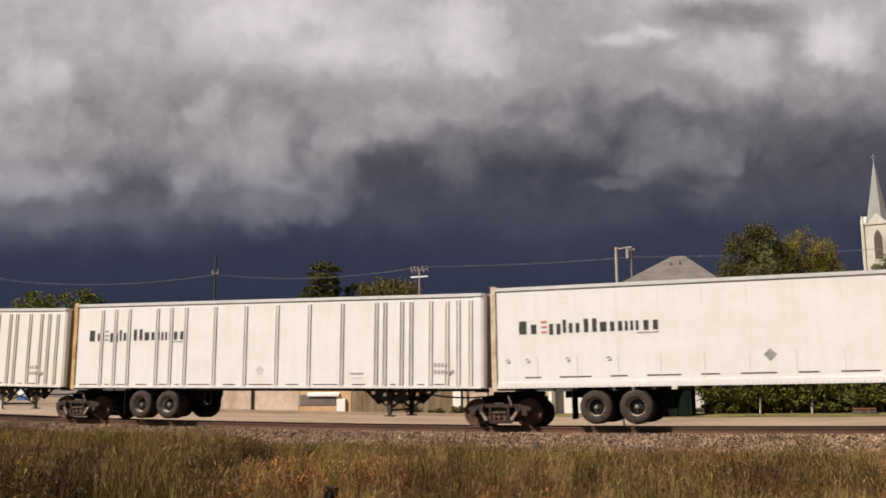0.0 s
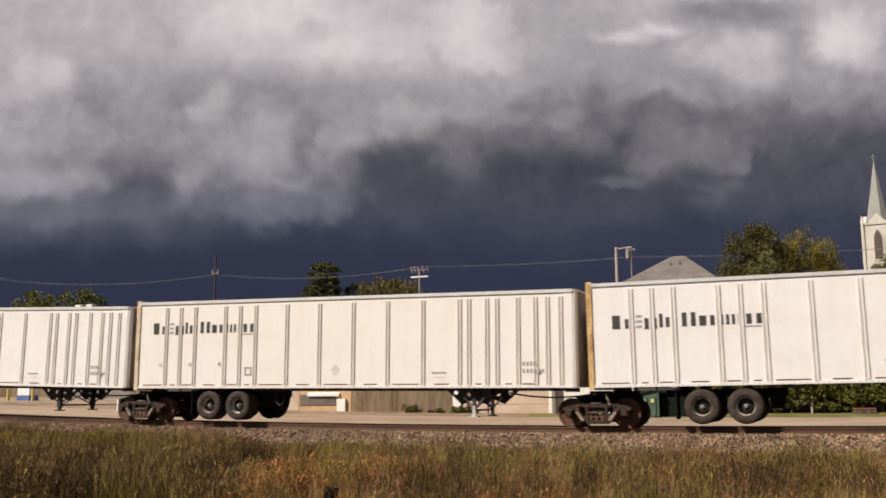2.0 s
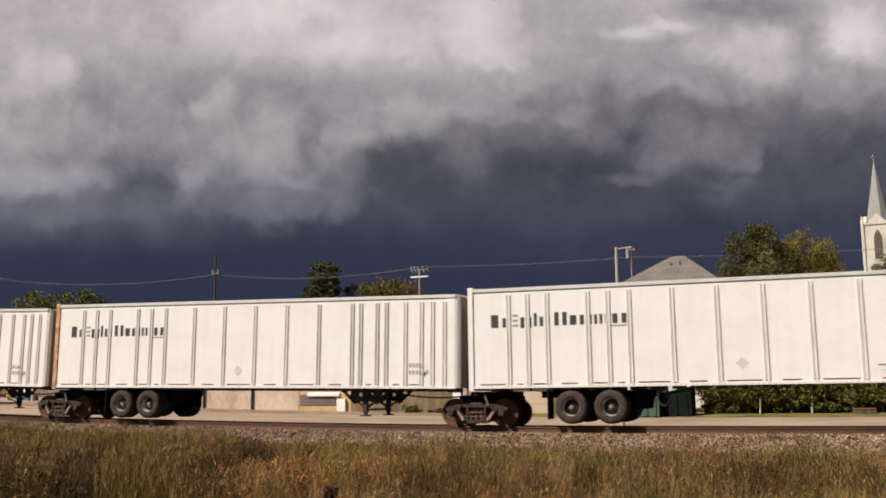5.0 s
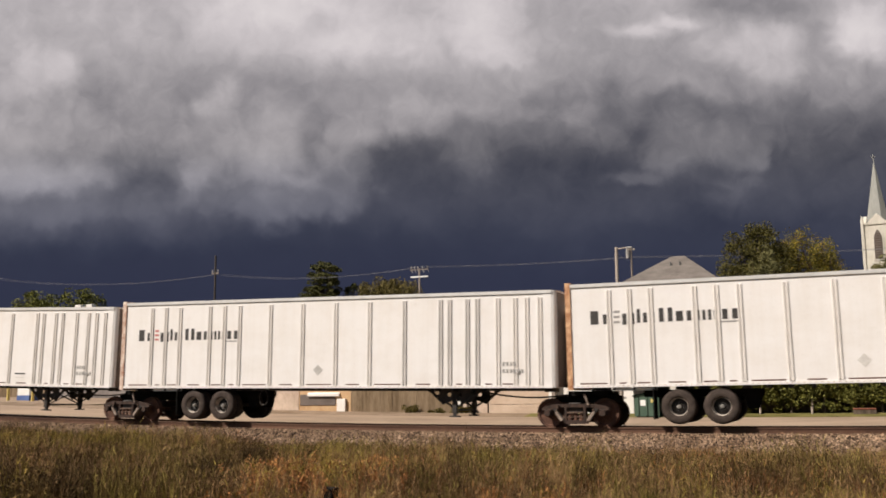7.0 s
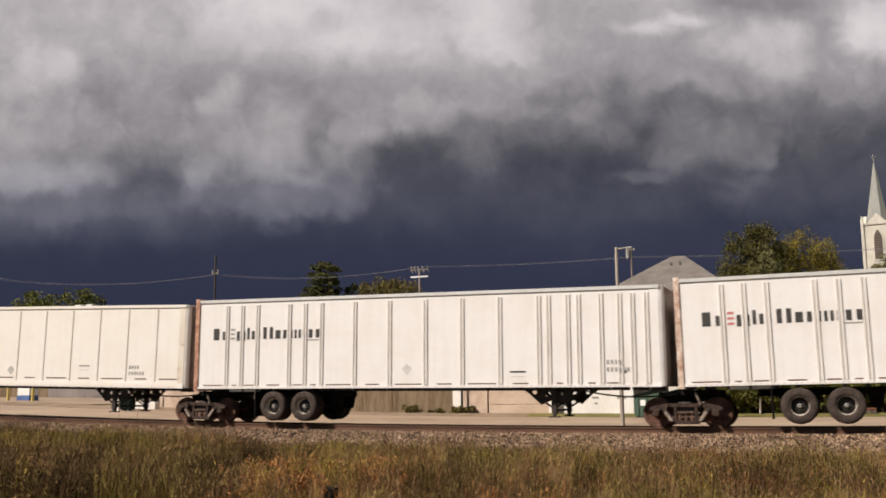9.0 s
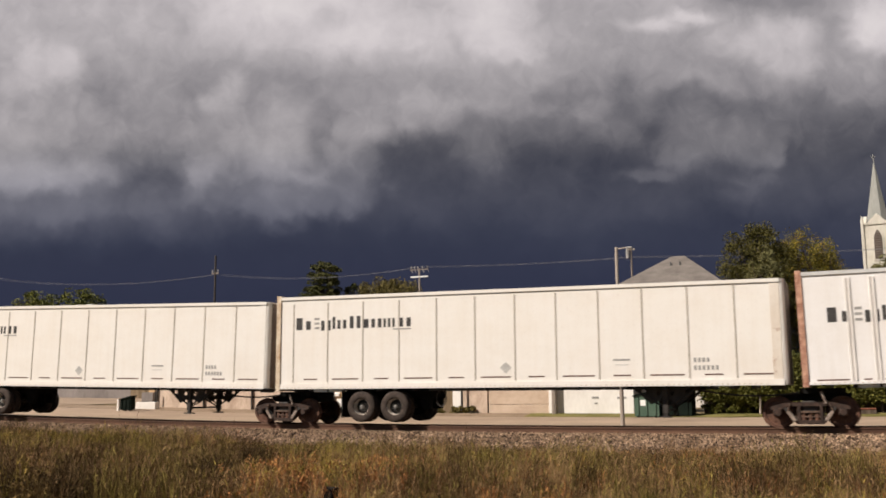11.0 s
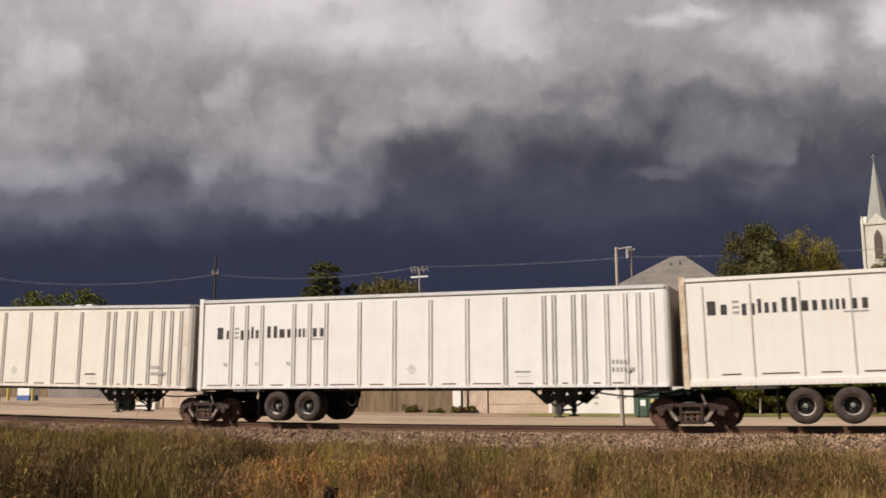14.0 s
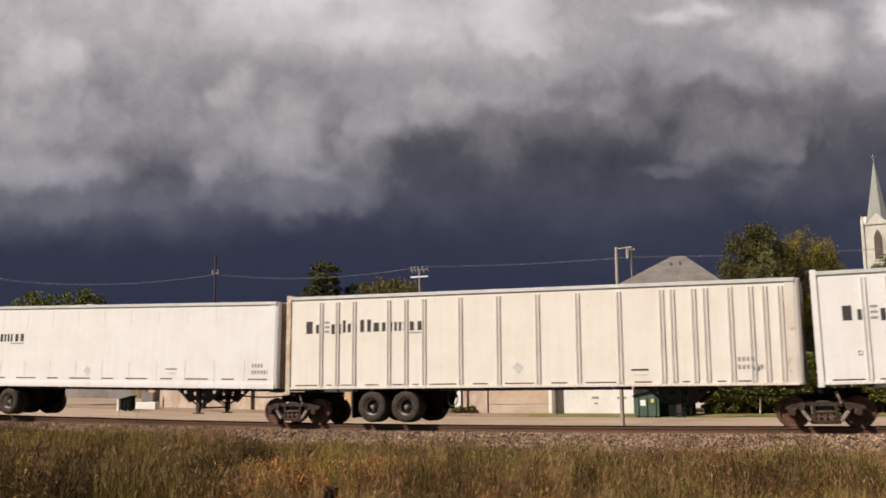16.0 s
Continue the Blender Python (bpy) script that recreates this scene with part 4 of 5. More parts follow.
M_glass = simple("dark_window_glass", (0.02, 0.02, 0.022), (0.05, 0.05, 0.055), 1.0, 0.1, 0.0, (1, 1, 1), 0.0)
M_green = simple("faded_green_steel", (0.035, 0.075, 0.05), (0.075, 0.12, 0.085), 1.5, 0.6)
# dark green of lids and small bin; also the big dumpster's shaded side
M_darkgreen = simple("dark_and_shaded_green_steel", (0.003, 0.006, 0.004), (0.009, 0.015, 0.011), 1.5, 0.9)
M_label = simple("white_sticker", (0.70, 0.70, 0.66), (0.82, 0.82, 0.80), 4.0, 0.6, 0, (1, 1, 1), 0.0)
M_yellow = simple("faded_yellow_paint", (0.50, 0.38, 0.10), (0.66, 0.54, 0.20), 3.0, 0.7)
M_blue = simple("blue_paint", (0.05, 0.09, 0.25), (0.10, 0.16, 0.34), 2.0, 0.6)
M_shingle = simple("grey_shingle", (0.12, 0.105, 0.093), (0.19, 0.168, 0.15), 1.2, 0.95, 0.0, (1, 1, 2.5), 0.4, 14.0)
M_siding = simple("pale_house_siding", (0.52, 0.48, 0.42), (0.66, 0.62, 0.56), 0.7, 0.8, 0.0, (0.3, 0.3, 6), 0.2, 4.0)
M_church = simple("cream_church_paint", (0.46, 0.43, 0.36), (0.60, 0.57, 0.50), 0.5, 0.8, 0.0, (1, 1, 0.4), 0.2, 4.0)
M_spire = simple("pale_spire_metal", (0.20, 0.205, 0.185), (0.32, 0.32, 0.29), 0.4, 0.6, 0.0, (1.5, 1.5, 0.3), 0.2, 3.0)
M_louvre = simple("brown_louvre", (0.10, 0.08, 0.07), (0.17, 0.14, 0.12), 1.0, 0.8)
M_bark = simple("bark", (0.06, 0.045, 0.035), (0.14, 0.11, 0.085), 3.0, 0.95, 0.0, (3, 3, 0.5), 0.5)


def foliage(name, a, c, mid=None):
    m, nt, b = mat(name, 0.65, 0.0, 0.18)
    g = nt.nodes.new("ShaderNodeNewGeometry")
    n = tex(nt, 0.9, 4, 0.6)
    f = calc(nt, "ADD", calc(nt, "MULTIPLY", g.outputs["Random Per Island"], 0.45), calc(nt, "MULTIPLY", n, 0.6))
    nt.links.new(ramp(nt, f, [(0.12, a), (0.95, c)] if mid is None else [(0.12, a), (0.58, mid), (0.88, c)]), b.inputs["Base Color"])
    return m


M_leaf_olive = foliage("olive_leaves", (0.020, 0.022, 0.005), (0.125, 0.106, 0.022))
M_leaf_gold = foliage("turning_leaves", (0.024, 0.030, 0.005), (0.50, 0.33, 0.032), (0.14, 0.118, 0.016))
M_leaf_pale = foliage("pale_willow_leaves", (0.05, 0.055, 0.019), (0.23, 0.205, 0.08))
M_leaf_dark = foliage("dark_needles", (0.03, 0.034, 0.008), (0.115, 0.112, 0.034))
M_leaf_hedge = foliage("vine_leaves", (0.028, 0.035, 0.006), (0.185, 0.175, 0.037))
M_leaf_brown = foliage("browning_leaves", (0.05, 0.042, 0.010), (0.18, 0.142, 0.042))
M_leaf_green = foliage("mid_green_leaves", (0.045, 0.052, 0.008), (0.20, 0.20, 0.04))


def leaf_cloud(centres, radii, per, size, rng, squash=0.8, droop=0.0):
    """Small folded leaf quads scattered in clumps."""
    cs = np.repeat(np.asarray(centres, float), per, 0)
    rs = np.repeat(np.asarray(radii, float), per)
    n = len(cs)
    d = rng.normal(0, 1, (n, 3))
    d /= np.linalg.norm(d, axis=1)[:, None]
    off = d * (rng.uniform(0.35, 1.0, n) ** 0.6 * rs)[:, None]
    off[:, 2] *= squash
    if droop:
        off[:, 2] -= droop * rng.uniform(0, 1, n) ** 2 * rs
    pos = cs + off
    a = rng.normal(0, 1, (n, 3))
    a /= np.linalg.norm(a, axis=1)[:, None]
    b = np.cross(a, rng.normal(0, 1, (n, 3)))
    b /= np.linalg.norm(b, axis=1)[:, None]
    s = (size * rng.uniform(0.6, 1.4, n))[:, None]
    v = np.stack([pos - a * s, pos + b * s * 0.55, pos + a * s, pos - b * s * 0.55], 1).reshape(-1, 3)
    f = np.arange(4 * n).reshape(-1, 4)
    return v.tolist(), f.tolist()


def tree(x, y, top_at, width, crown_from, leaf_m, label, seed, clumps=70, per=95, leaf=0.20, shape=0.9, skew=0.0, group="trees"):
    rng = np.random.default_rng(seed)
    z0 = ground_z(x, y)
    height = top_at - z0
    t = tagged(new("tree"), label, "tree", group=group)
    t.matrix_basis = pose(x, y, z0)
    bm = bmesh.new()
    top = height * 0.8
    segs = 5
    pts = [Vector((0.12 * math.sin(i * 1.7 + seed) * i / segs, 0.12 * math.cos(i * 2.3 + seed) * i / segs, top * i / segs)) for i in range(segs + 1)]
    r0 = 0.03 * height
    for i in range(segs):
        rod(bm, pts[i], pts[i + 1], r0 * (1 - 0.85 * i / segs), r0 * (1 - 0.85 * (i + 1) / segs), 8, False)
    cz = (crown_from + height) / 2
    hz = (height - crown_from) / 2
    centres, radii = [], []
    while len(centres) < clumps:
        u = rng.uniform(-1, 1, 3)
        rr = float((np.abs(u) ** 2.6).sum() ** (1 / 2.6))
        if rr > 1 or rr < 0.35:
            continue
        lump = 0.85 + 0.2 * math.sin(3.1 * math.atan2(u[1], u[0]) + seed) * (1 - abs(u[2]))
        centres.append((u[0] * width / 2 * lump + skew * u[2], u[1] * width / 2 * lump, cz + u[2] * hz))
        radii.append(width * rng.uniform(0.06, 0.12))
    for c in centres[:: 6]:
        i = min(segs - 1, max(1, int(c[2] / top * segs * 0.7)))
        rod(bm, pts[i], c, r0 * 0.3, r0 * 0.06, 5, False)
    part("trunk", bm, M_bark, t, "brown bark trunk and limbs")
    v, f = leaf_cloud(centres, radii, per, leaf, rng, shape)
    crown = new("crown", raw_mesh("crown", v, f, leaf_m))
    crown.parent = t
    return t


tree(-4.2, 64, 11.75, 5.5, 0.8, M_leaf_olive, "dense dark green tree with an olive cast", 3, 620, 110, 0.062)
tree(-0.75, 65, 11.2, 5.0, 1.2, M_leaf_gold, "tree with yellow and green autumn leaves", 8, 420, 120, 0.055, 1.5, -0.7)
tree(-3.5, 60.5, 9.75, 2.6, 0.8, M_leaf_pale, "slender pale green tree before darker trees", 11, 130, 90, 0.06, 1.5)
tree(-50.4, 90, 15.5, 4.6, 5.5, M_leaf_dark, "dark ragged pine standing behind the sheds", 5, 260, 95, 0.10, 0.6, 0.6)
tree(-47.6, 92, 13.0, 4.4, 2.0, M_leaf_dark, "low dark evergreen beside a taller spruce", 15, 130, 80, 0.10)
tree(-43.0, 91, 13.2, 8.0, 6.0, M_leaf_brown, "broad low browning tree behind the sheds", 9, 300, 95, 0.10, 0.7)
tree(-79.4, 80, 12.8, 6.4, 2.0, M_leaf_green, "mid green tree with an uneven crown", 21, 200, 85, 0.11)
tree(-75.9, 82, 12.9, 6.4, 2.0, M_leaf_green, "small green tree at the yard edge", 23, 200, 85, 0.11)
tree(-83.2, 83, 12.4, 5.4, 2.0, M_leaf_olive, "small round tree beyond the yard", 25, 130, 80, 0.11)
tree(2.9, 58, 8.7, 2.8, 1.0, M_leaf_pale, "pale leafed bush tree below the church tower", 31, 130, 80, 0.06)
tree(1.2, 60, 8.2, 2.6, 1.0, M_leaf_pale, "low pale shrub tree behind the hedge", 33, 80, 80, 0.06)

# ---- power line
WIRE_Y = 75.0


def pole(x, y, top, r, material, label, name="utility_pole"):
    z0 = ground_z(x, y)
    p = tagged(new(name), label, "utility pole", group="utility poles")
    p.matrix_basis = pose(x, y, z0)
    bm = bmesh.new()
    rod(bm, (0, 0, -0.3), (0, 0, top - z0), r, r * 0.75, 12)
    part("pole", bm, material, p)
    return p, top - z0


def insulator(p, x, z, y=0.0):
    bm = bmesh.new()
    rod(bm, (x, y, z), (x, y, z + 0.14), 0.02, seg=6)
    rod(bm, (x, y, z + 0.12), (x, y, z + 0.26), 0.075, 0.05, 8)
    part("insulator", bm, M_grey, p)


p, h = pole(-53.45, WIRE_Y, 14.33, 0.12, M_darkwood, "tall dark wooden pole carrying a single wire")
bm = bmesh.new()
box(bm, -0.35, 0.35, -0.06, 0.06, h - 1.75, h - 1.6)
part("bracket", bm, M_wood, p)
insulator(p, -0.3, h - 1.6)
insulator(p, 0.3, h - 1.6)
p, h = pole(-32.55, WIRE_Y, 11.9, 0.10, M_palewood, "pole with a pale crossarm and insulators")
bm = bmesh.new()
box(bm, -0.8, 0.8, -0.06, 0.06, h - 0.78, h - 0.66)
part("crossarm", bm, M_label, p)
bm = bmesh.new()
box(bm, -0.85, 0.85, -0.05, 0.05, h - 0.14, h - 0.06)
part("crossarm", bm, M_wood, p)
for x in (-0.75, -0.45, -0.15, 0.3, 0.75):
    insulator(p, x, h - 0.06)
    bm = bmesh.new()
    rod(bm, (x, 0, h - 0.1), (x + 0.15, 0, h - 0.36), 0.03, seg=5)
    part("strut", bm, M_grey, p)
p, h = pole(-14.35, WIRE_Y, 12.4, 0.09, M_wood, "far wooden pole with a small transformer")
bm = bmesh.new()
rod(bm, (-0.25, -0.1, h - 0.75), (-0.25, -0.1, h - 0.1), 0.16, seg=12)
part("transformer", bm, M_grey, p)
bm = bmesh.new()
box(bm, -0.4, 0.3, -0.05, 0.05, h - 0.1, h)
part("crossarm", bm, M_wood, p)
insulator(p, 0.2, h - 0.2)
insulator(p, -0.35, h - 0.2)
p, h = pole(-7.1, 34.3, 6.35, 0.078, M_palewood, "pale round pole at the road edge with a short arm", "light_pole")
bm = bmesh.new()
rod(bm, (0, 0, h - 0.06), (0.42, 0, h - 0.02), 0.025, seg=6)
part("arm", bm, M_palewood, p)
bm = bmesh.new()
box(bm, 0.36, 0.58, -0.06, 0.06, h - 0.08, h)
bevel(bm, 0.02)
part("lamp_head", bm, M_grey, p)
tie_x = 14.0
p, h = pole(tie_x, WIRE_Y, 11.8, 0.12, M_wood, "wooden utility pole beyond the church")
p, h = pole(-96.0, WIRE_Y, 17.2, 0.16, M_wood, "wooden utility pole at the far yard")

line = tagged(new("power_line"), "thin pale overhead wires strung between poles", "power line", kind="structure")


def wire(a, b, sagging, r=0.022):
    n = 14
    pts = []
    for i in range(n + 1):
        s = i / n
        q = Vector(a).lerp(Vector(b), s)
        q.z -= sagging * 4 * s * (1 - s)
        pts.append(q)
    bm = bmesh.new()
    for q0, q1 in zip(pts, pts[1:]):
        rod(bm, q0, q1, r, seg=5, cap=False)
    part("wire", bm, M_wire, line)


for dz, dy in ((0, 0), (0.14, 0.5)):
    wire((-96, WIRE_Y + dy, 16.8 + dz), (-53.6, WIRE_Y + dy, 12.5 + dz), 1.85, 0.013)
    wire((-53.3, WIRE_Y + dy, 12.5 + dz), (-32.6, WIRE_Y + dy, 12.0 + dz), 0.65, 0.013)
    wire((-32.5, WIRE_Y + dy, 12.0 + dz), (-14.4, WIRE_Y + dy, 11.7 + dz), 0.16, 0.013)
    wire((-14.3, WIRE_Y + dy, 11.7 + dz), (tie_x, WIRE_Y + dy, 11.3 + dz), 0.3, 0.013)
wire((-7.1, 34.3, 6.2), (-14.3, WIRE_Y, 11.6), 0.2, 0.008)

# ---- house with hipped roof
house = tagged(new("house"), "pale sided house with a grey shingled hip roof", "house")
house.matrix_basis = pose(-8.6, 56, ground_z(-8, 56) + 0.18)
bm = bmesh.new()
box(bm, -5.8, 4.6, 0, 8, -0.3, 5.4)
part("wall", bm, M_siding, house)


def hip_roof(bm, w, y0, y1, z0, zt, ridge):
    ym = (y0 + y1) / 2
    v = [bm.verts.new(c) for c in ((-w, y0, z0), (w, y0, z0), (w, y1, z0), (-w, y1, z0), (-ridge, ym, zt), (ridge, ym, zt))]
    for f in ((0, 1, 5, 4), (1, 2, 5), (2, 3, 4, 5), (3, 0, 4), (3, 2, 1, 0)):
        bm.faces.new([v[i] for i in f])


bm = bmesh.new()
hip_roof(bm, 4.9, -0.5, 8.5, 5.4, 9.0, 0.4)
for v in bm.verts:
    if v.co.x < -4:
        v.co.x -= 1.3
part("roof", bm, M_shingle, house)
for x in (-0.35, 0.2):
    bm = bmesh.new()
    rod(bm, (x, 3.2, 8.2), (x, 3.2, 8.56), 0.06, seg=8)
    part("vent_pipe", bm, M_roofing, house)
for x in (-3.6, -1.3, 1.3, 3.6):
    bm = bmesh.new()
    box(bm, x - 0.5, x + 0.5, -0.04, 0.0, 1.2, 2.7)
    w = part("window", bm, M_trim, house)
    bm = bmesh.new()
    box(bm, x - 0.42, x + 0.42, -0.06, -0.04, 1.28, 2.62)
    part("pane", bm, M_glass, w)

# ---- church
church = tagged(new("church"), "cream church with a tall pale pointed steeple", "church")
church.matrix_basis = pose(5.62, 123, ground_z(5, 125) - 0.75, 0, 0, -8)
TW = 1.62
bm = bmesh.new()
box(bm, -TW, TW, 0, 2 * TW, -0.5, 21.05)
part("tower", bm, M_church, church)
for sx in (-1, 1):
    for y in (0.0, 2 * TW):
        bm = bmesh.new()
        box(bm, sx * TW - 0.17, sx * TW + 0.17, y - 0.17, y + 0.17, -0.5, 21.45)
        bevel(bm, 0.04)
        b = part("buttress", bm, M_church, church)
        bm = bmesh.new()
        rod(bm, (sx * TW, y, 21.45), (sx * TW, y, 22.2), 0.2, 0.02, 8)
        part("pinnacle", bm, M_church, b)
bm = bmesh.new()
prism(bm, ((-1.45, 21.05), (1.45, 21.05), (1.0, 21.35), (0, 22.4), (-1.0, 21.35)), -0.12, 0.35)
part("gable", bm, M_church, church)
bm = bmesh.new()
prism(bm, ((-1.45, 21.05), (1.45, 21.05), (0, 22.4)), 2 * TW - 0.35, 2 * TW + 0.12)
part("gable", bm, M_church, church)
for sx in (-1, 1):
    bm = bmesh.new()
    v = [bm.verts.new(c) for c in ((sx * TW, TW - 1.4, 21.05), (sx * TW, TW + 1.4, 21.05), (sx * TW, TW, 22.35), (sx * (TW - 0.4), TW - 1.4, 21.05), (sx * (TW - 0.4), TW + 1.4, 21.05), (sx * (TW - 0.4), TW, 22.35))]
    for f in ((0, 1, 2), (5, 4, 3), (0, 3, 4, 1), (1, 4, 5, 2), (2, 5, 3, 0)):
        bm.faces.new([v[i] for i in f])
    part("gable", bm, M_church, church)
bm = bmesh.new()
bmesh.ops.create_cone(bm, cap_ends=True, segments=8, radius1=1.42, radius2=0.04, depth=8.0, matrix=Matrix.Translation((0, TW, 24.9)) @ pose(0, 0, 0, 0, 0, 22.5))
part("spire", bm, M_spire, church)
bm = bmesh.new()
box(bm, -0.035, 0.035, TW - 0.035, TW + 0.035, 28.75, 29.9)
box(bm, -0.22, 0.22, TW - 0.035, TW + 0.035, 29.5, 29.58)
part("cross", bm, M_spire, church)


def arch(w, z0, z1, n=6):
    pts = [(-w, z0), (w, z0)]
    rise = (z1 - z0) * 0.3
    for i in range(n + 1):
        s = i / n
        pts.append((w * (1 - s ** 1.6), z1 - rise + rise * s))
    for i in range(1, n + 1):
        s = 1 - i / n
        pts.append((-w * (1 - s ** 1.6), z1 - rise + rise * s))
    return pts


bm = bmesh.new()
prism(bm, arch(0.62, 16.75, 20.7), -0.10, 0.02)
win = part("window", bm, M_church, church)
bm = bmesh.new()
prism(bm, arch(0.45, 16.9, 20.45), -0.13, -0.09)
part("louvre_panel", bm, M_louvre, win)
for i in range(11):
    bm = bmesh.new()
    z = 17.05 + 0.28 * i
    box(bm, -0.44 * (1 if i < 9 else 0.7), 0.44 * (1 if i < 9 else 0.7), -0.17, -0.13, z, z + 0.1)
    part("louvre", bm, M_bark, win)
bm = bmesh.new()
prism(bm, ((0.6, 15.2), (9.4, 15.2), (5.0, 19.4)), -3.0, 22)
part("nave_roof", bm, M_roofing, church)
bm = bmesh.new()
box(bm, 1.0, 9.0, -2.6, 22, -0.5, 15.2)
part("nave_wall", bm, M_church, church)

# ---- low industrial buildings behind the road
FRONT = 39.6
depot = tagged(new("depot"), "long low depot of stained concrete, boards and painted walls", "building")


def wall_piece(name, x0, x1, z1, material, y0=0.0, y1=0.25, z0=-0.2, label="", parent=None):
    bm = bmesh.new()
    box(bm, x0 + 0.008, x1 - 0.008, FRONT + y0, FRONT + y1, z0, z1)
    bevel(bm, 0.012)
    return part(name, bm, material, parent or depot, label)


for a, b in ((-31.5, -28.7), (-28.7, -25.95), (-25.95, -23.35)):
    wall_piece("concrete_panel", a, b, 4.0, M_conc)
    bm = bmesh.new()
    rod(bm, (a + 0.05, FRONT - 0.07, 0.2), (a + 0.05, FRONT - 0.07, 3.9), 0.045, seg=8)
    part("downpipe", bm, M_black, depot)
wall_piece("stucco_wall", -23.35, -20.62, 4.0, M_ochre)
wall_piece("window", -23.3, -21.4, 1.2, M_louvre, -0.03, 0.0, 0.70)
bm = bmesh.new()
prism(bm, ((0.0, 1.30), (-0.12, 1.22), (-0.12, 1.12), (0.0, 1.12)), -22.85, -21.2)
for v in bm.verts:
    v.co = Vector((v.co.y, FRONT + v.co.x, v.co.z))
part("awning", bm, M_trim, depot, "white metal awning")
wall_piece("meter_box", -21.3, -20.85, 1.0, M_trim, -0.14, 0.0, 0.3)
x = -20.62
while x < -15.7:
    bm = bmesh.new()
    dy = random.uniform(-0.008, 0.008)
    box(bm, x + 0.002, x + 0.294, FRONT + dy, FRONT + 0.2, -0.2, 3.9 + random.uniform(-0.03, 0.03))
    part("board", bm, M_board, depot)
    x += 0.296
wall_piece("pillar", -15.62, -15.22, 4.1, M_trim, -0.05)
wall_piece("plain_wall", -15.22, -14.02, 4.1, M_conc, 0.02)
for i in range(6):
    bm = bmesh.new()
    box(bm, -14.0, -11.3, FRONT + 0.08, FRONT + 0.16, 0.1 + 0.6 * i, 0.1 + 0.6 * (i + 1) - 0.012)
    bevel(bm, 0.008)
    part("door_section", bm, M_door, depot)
wall_piece("pillar", -11.28, -11.12, 4.1, M_trim, -0.04)
wall_piece("plain_wall", -11.12, -7.7, 4.1, M_trim, 0.03, label="bright white painted block wall")
for a, b, z0, z1 in ((-9.45, -9.15, 0.92, 1.0), (-8.4, -8.0, 0.9, 0.98), (-9.35, -9.2, 0.7, 0.75)):
    wall_piece("faded_sign_bar", a, b, z1, M_grey, 0.02, 0.03, z0)
bm = bmesh.new()
box(bm, -31.5, -7.7, FRONT + 0.02, FRONT + 9, 4.12, 4.3)
part("roof", bm, M_roofing, depot)
bm = bmesh.new()
box(bm, -31.5, -7.7, FRONT + 8.6, FRONT + 8.9, -0.2, 4.11)
part("rear_wall", bm, M_conc, depot)
for x in (-31.5, -7.9):
    bm = bmesh.new()
    box(bm, x, x + 0.2, FRONT + 0.3, FRONT + 8.6, -0.2, 4.11)
    part("end_wall", bm, M_conc, depot)


def post(name, x, y, z1, r, material, label, cat):
    bm = bmesh.new()
    z0 = ground_z(x, y)
    rod(bm, (0, 0, -0.2), (0, 0, z1 - z0), r, r * 0.9, 12)
    ob = tagged(new(name, mesh_of(name, bm, material)), label, cat)
    ob.matrix_basis = pose(x, y, z0)
    return ob


post("timber_post", -10.98, 39.43, 3.4, 0.13, M_wood, "thick weathered timber post against a white pillar", "post")
post("marker_post", -31.86, 37.25, 1.07, 0.09, M_trim, "short white post beside the dark bin", "post")
post("iron_post", -31.38, 39.3, 1.55, 0.04, M_black, "thin black iron post at the concrete wall corner", "post")
post("iron_post", -15.12, 39.4, 3.2, 0.05, M_black, "thin black iron post beside a white pillar", "post")


def dumpster(x, y, turn, w, d, h, m, label):
    z0 = ground_z(x, y)
    t = tagged(new("dumpster"), label, "dumpster", group="dumpsters")
    t.matrix_basis = pose(x, y, z0, 0, 0, turn)
    bm = bmesh.new()
    prism(bm, ((0, 0.06), (w, 0.06), (w, h), (0, h * 0.78)), 0, d)
    part("bin", bm, m, t)
    bm = bmesh.new()
    prism(bm, ((-0.05, h * 0.78), (w + 0.05, h + 0.01), (w + 0.05, h + 0.07), (-0.05, h * 0.78 + 0.06)), -0.05, d + 0.05)
    part("lid", bm, M_darkgreen, t)
    for xx in (0.15, 0.5, 0.85):
        bm = bmesh.new()
        box(bm, w * xx - 0.03, w * xx + 0.03, -0.04, 0.0, 0.1, h * 0.75)
        part("stiffener", bm, m, t)
    if m is M_green:
        bm = bmesh.new()
        box(bm, w * 0.25, w * 0.25 + 0.24, -0.012, 0.0, h * 0.45, h * 0.66)
        part("sticker", bm, M_label, t)
        bm = bmesh.new()
        box(bm, w * 0.68, w * 0.68 + 0.12, -0.012, 0.0, h * 0.56, h * 0.70)
        part("sticker", bm, M_yellow, t, "small yellow sticker")
    for xx in (0.1, w - 0.2):
        bm = bmesh.new()
        box(bm, xx, xx + 0.1, 0.05, d - 0.05, -0.01, 0.06)
        part("skid", bm, M_black, t)
    return t


dumpster(-7.4, 38.1, 0, 0.95, 1.2, 1.05, M_green, "faded green steel dumpster with a white sticker")
# the one dumpster's shaded side, as a second bin with shade-dark colour
dumpster(-6.38, 38.45, 0, 1.12, 1.2, 1.12, M_darkgreen, "shaded side of the faded green dumpster as a near-black green bin")
dumpster(-31.72, 37.2, 0, 0.62, 0.3, 0.66, M_darkgreen, "dark green bin standing before the yard")
low = tagged(new("low_wall"), "low white kerb wall beside the dark bin", "wall")
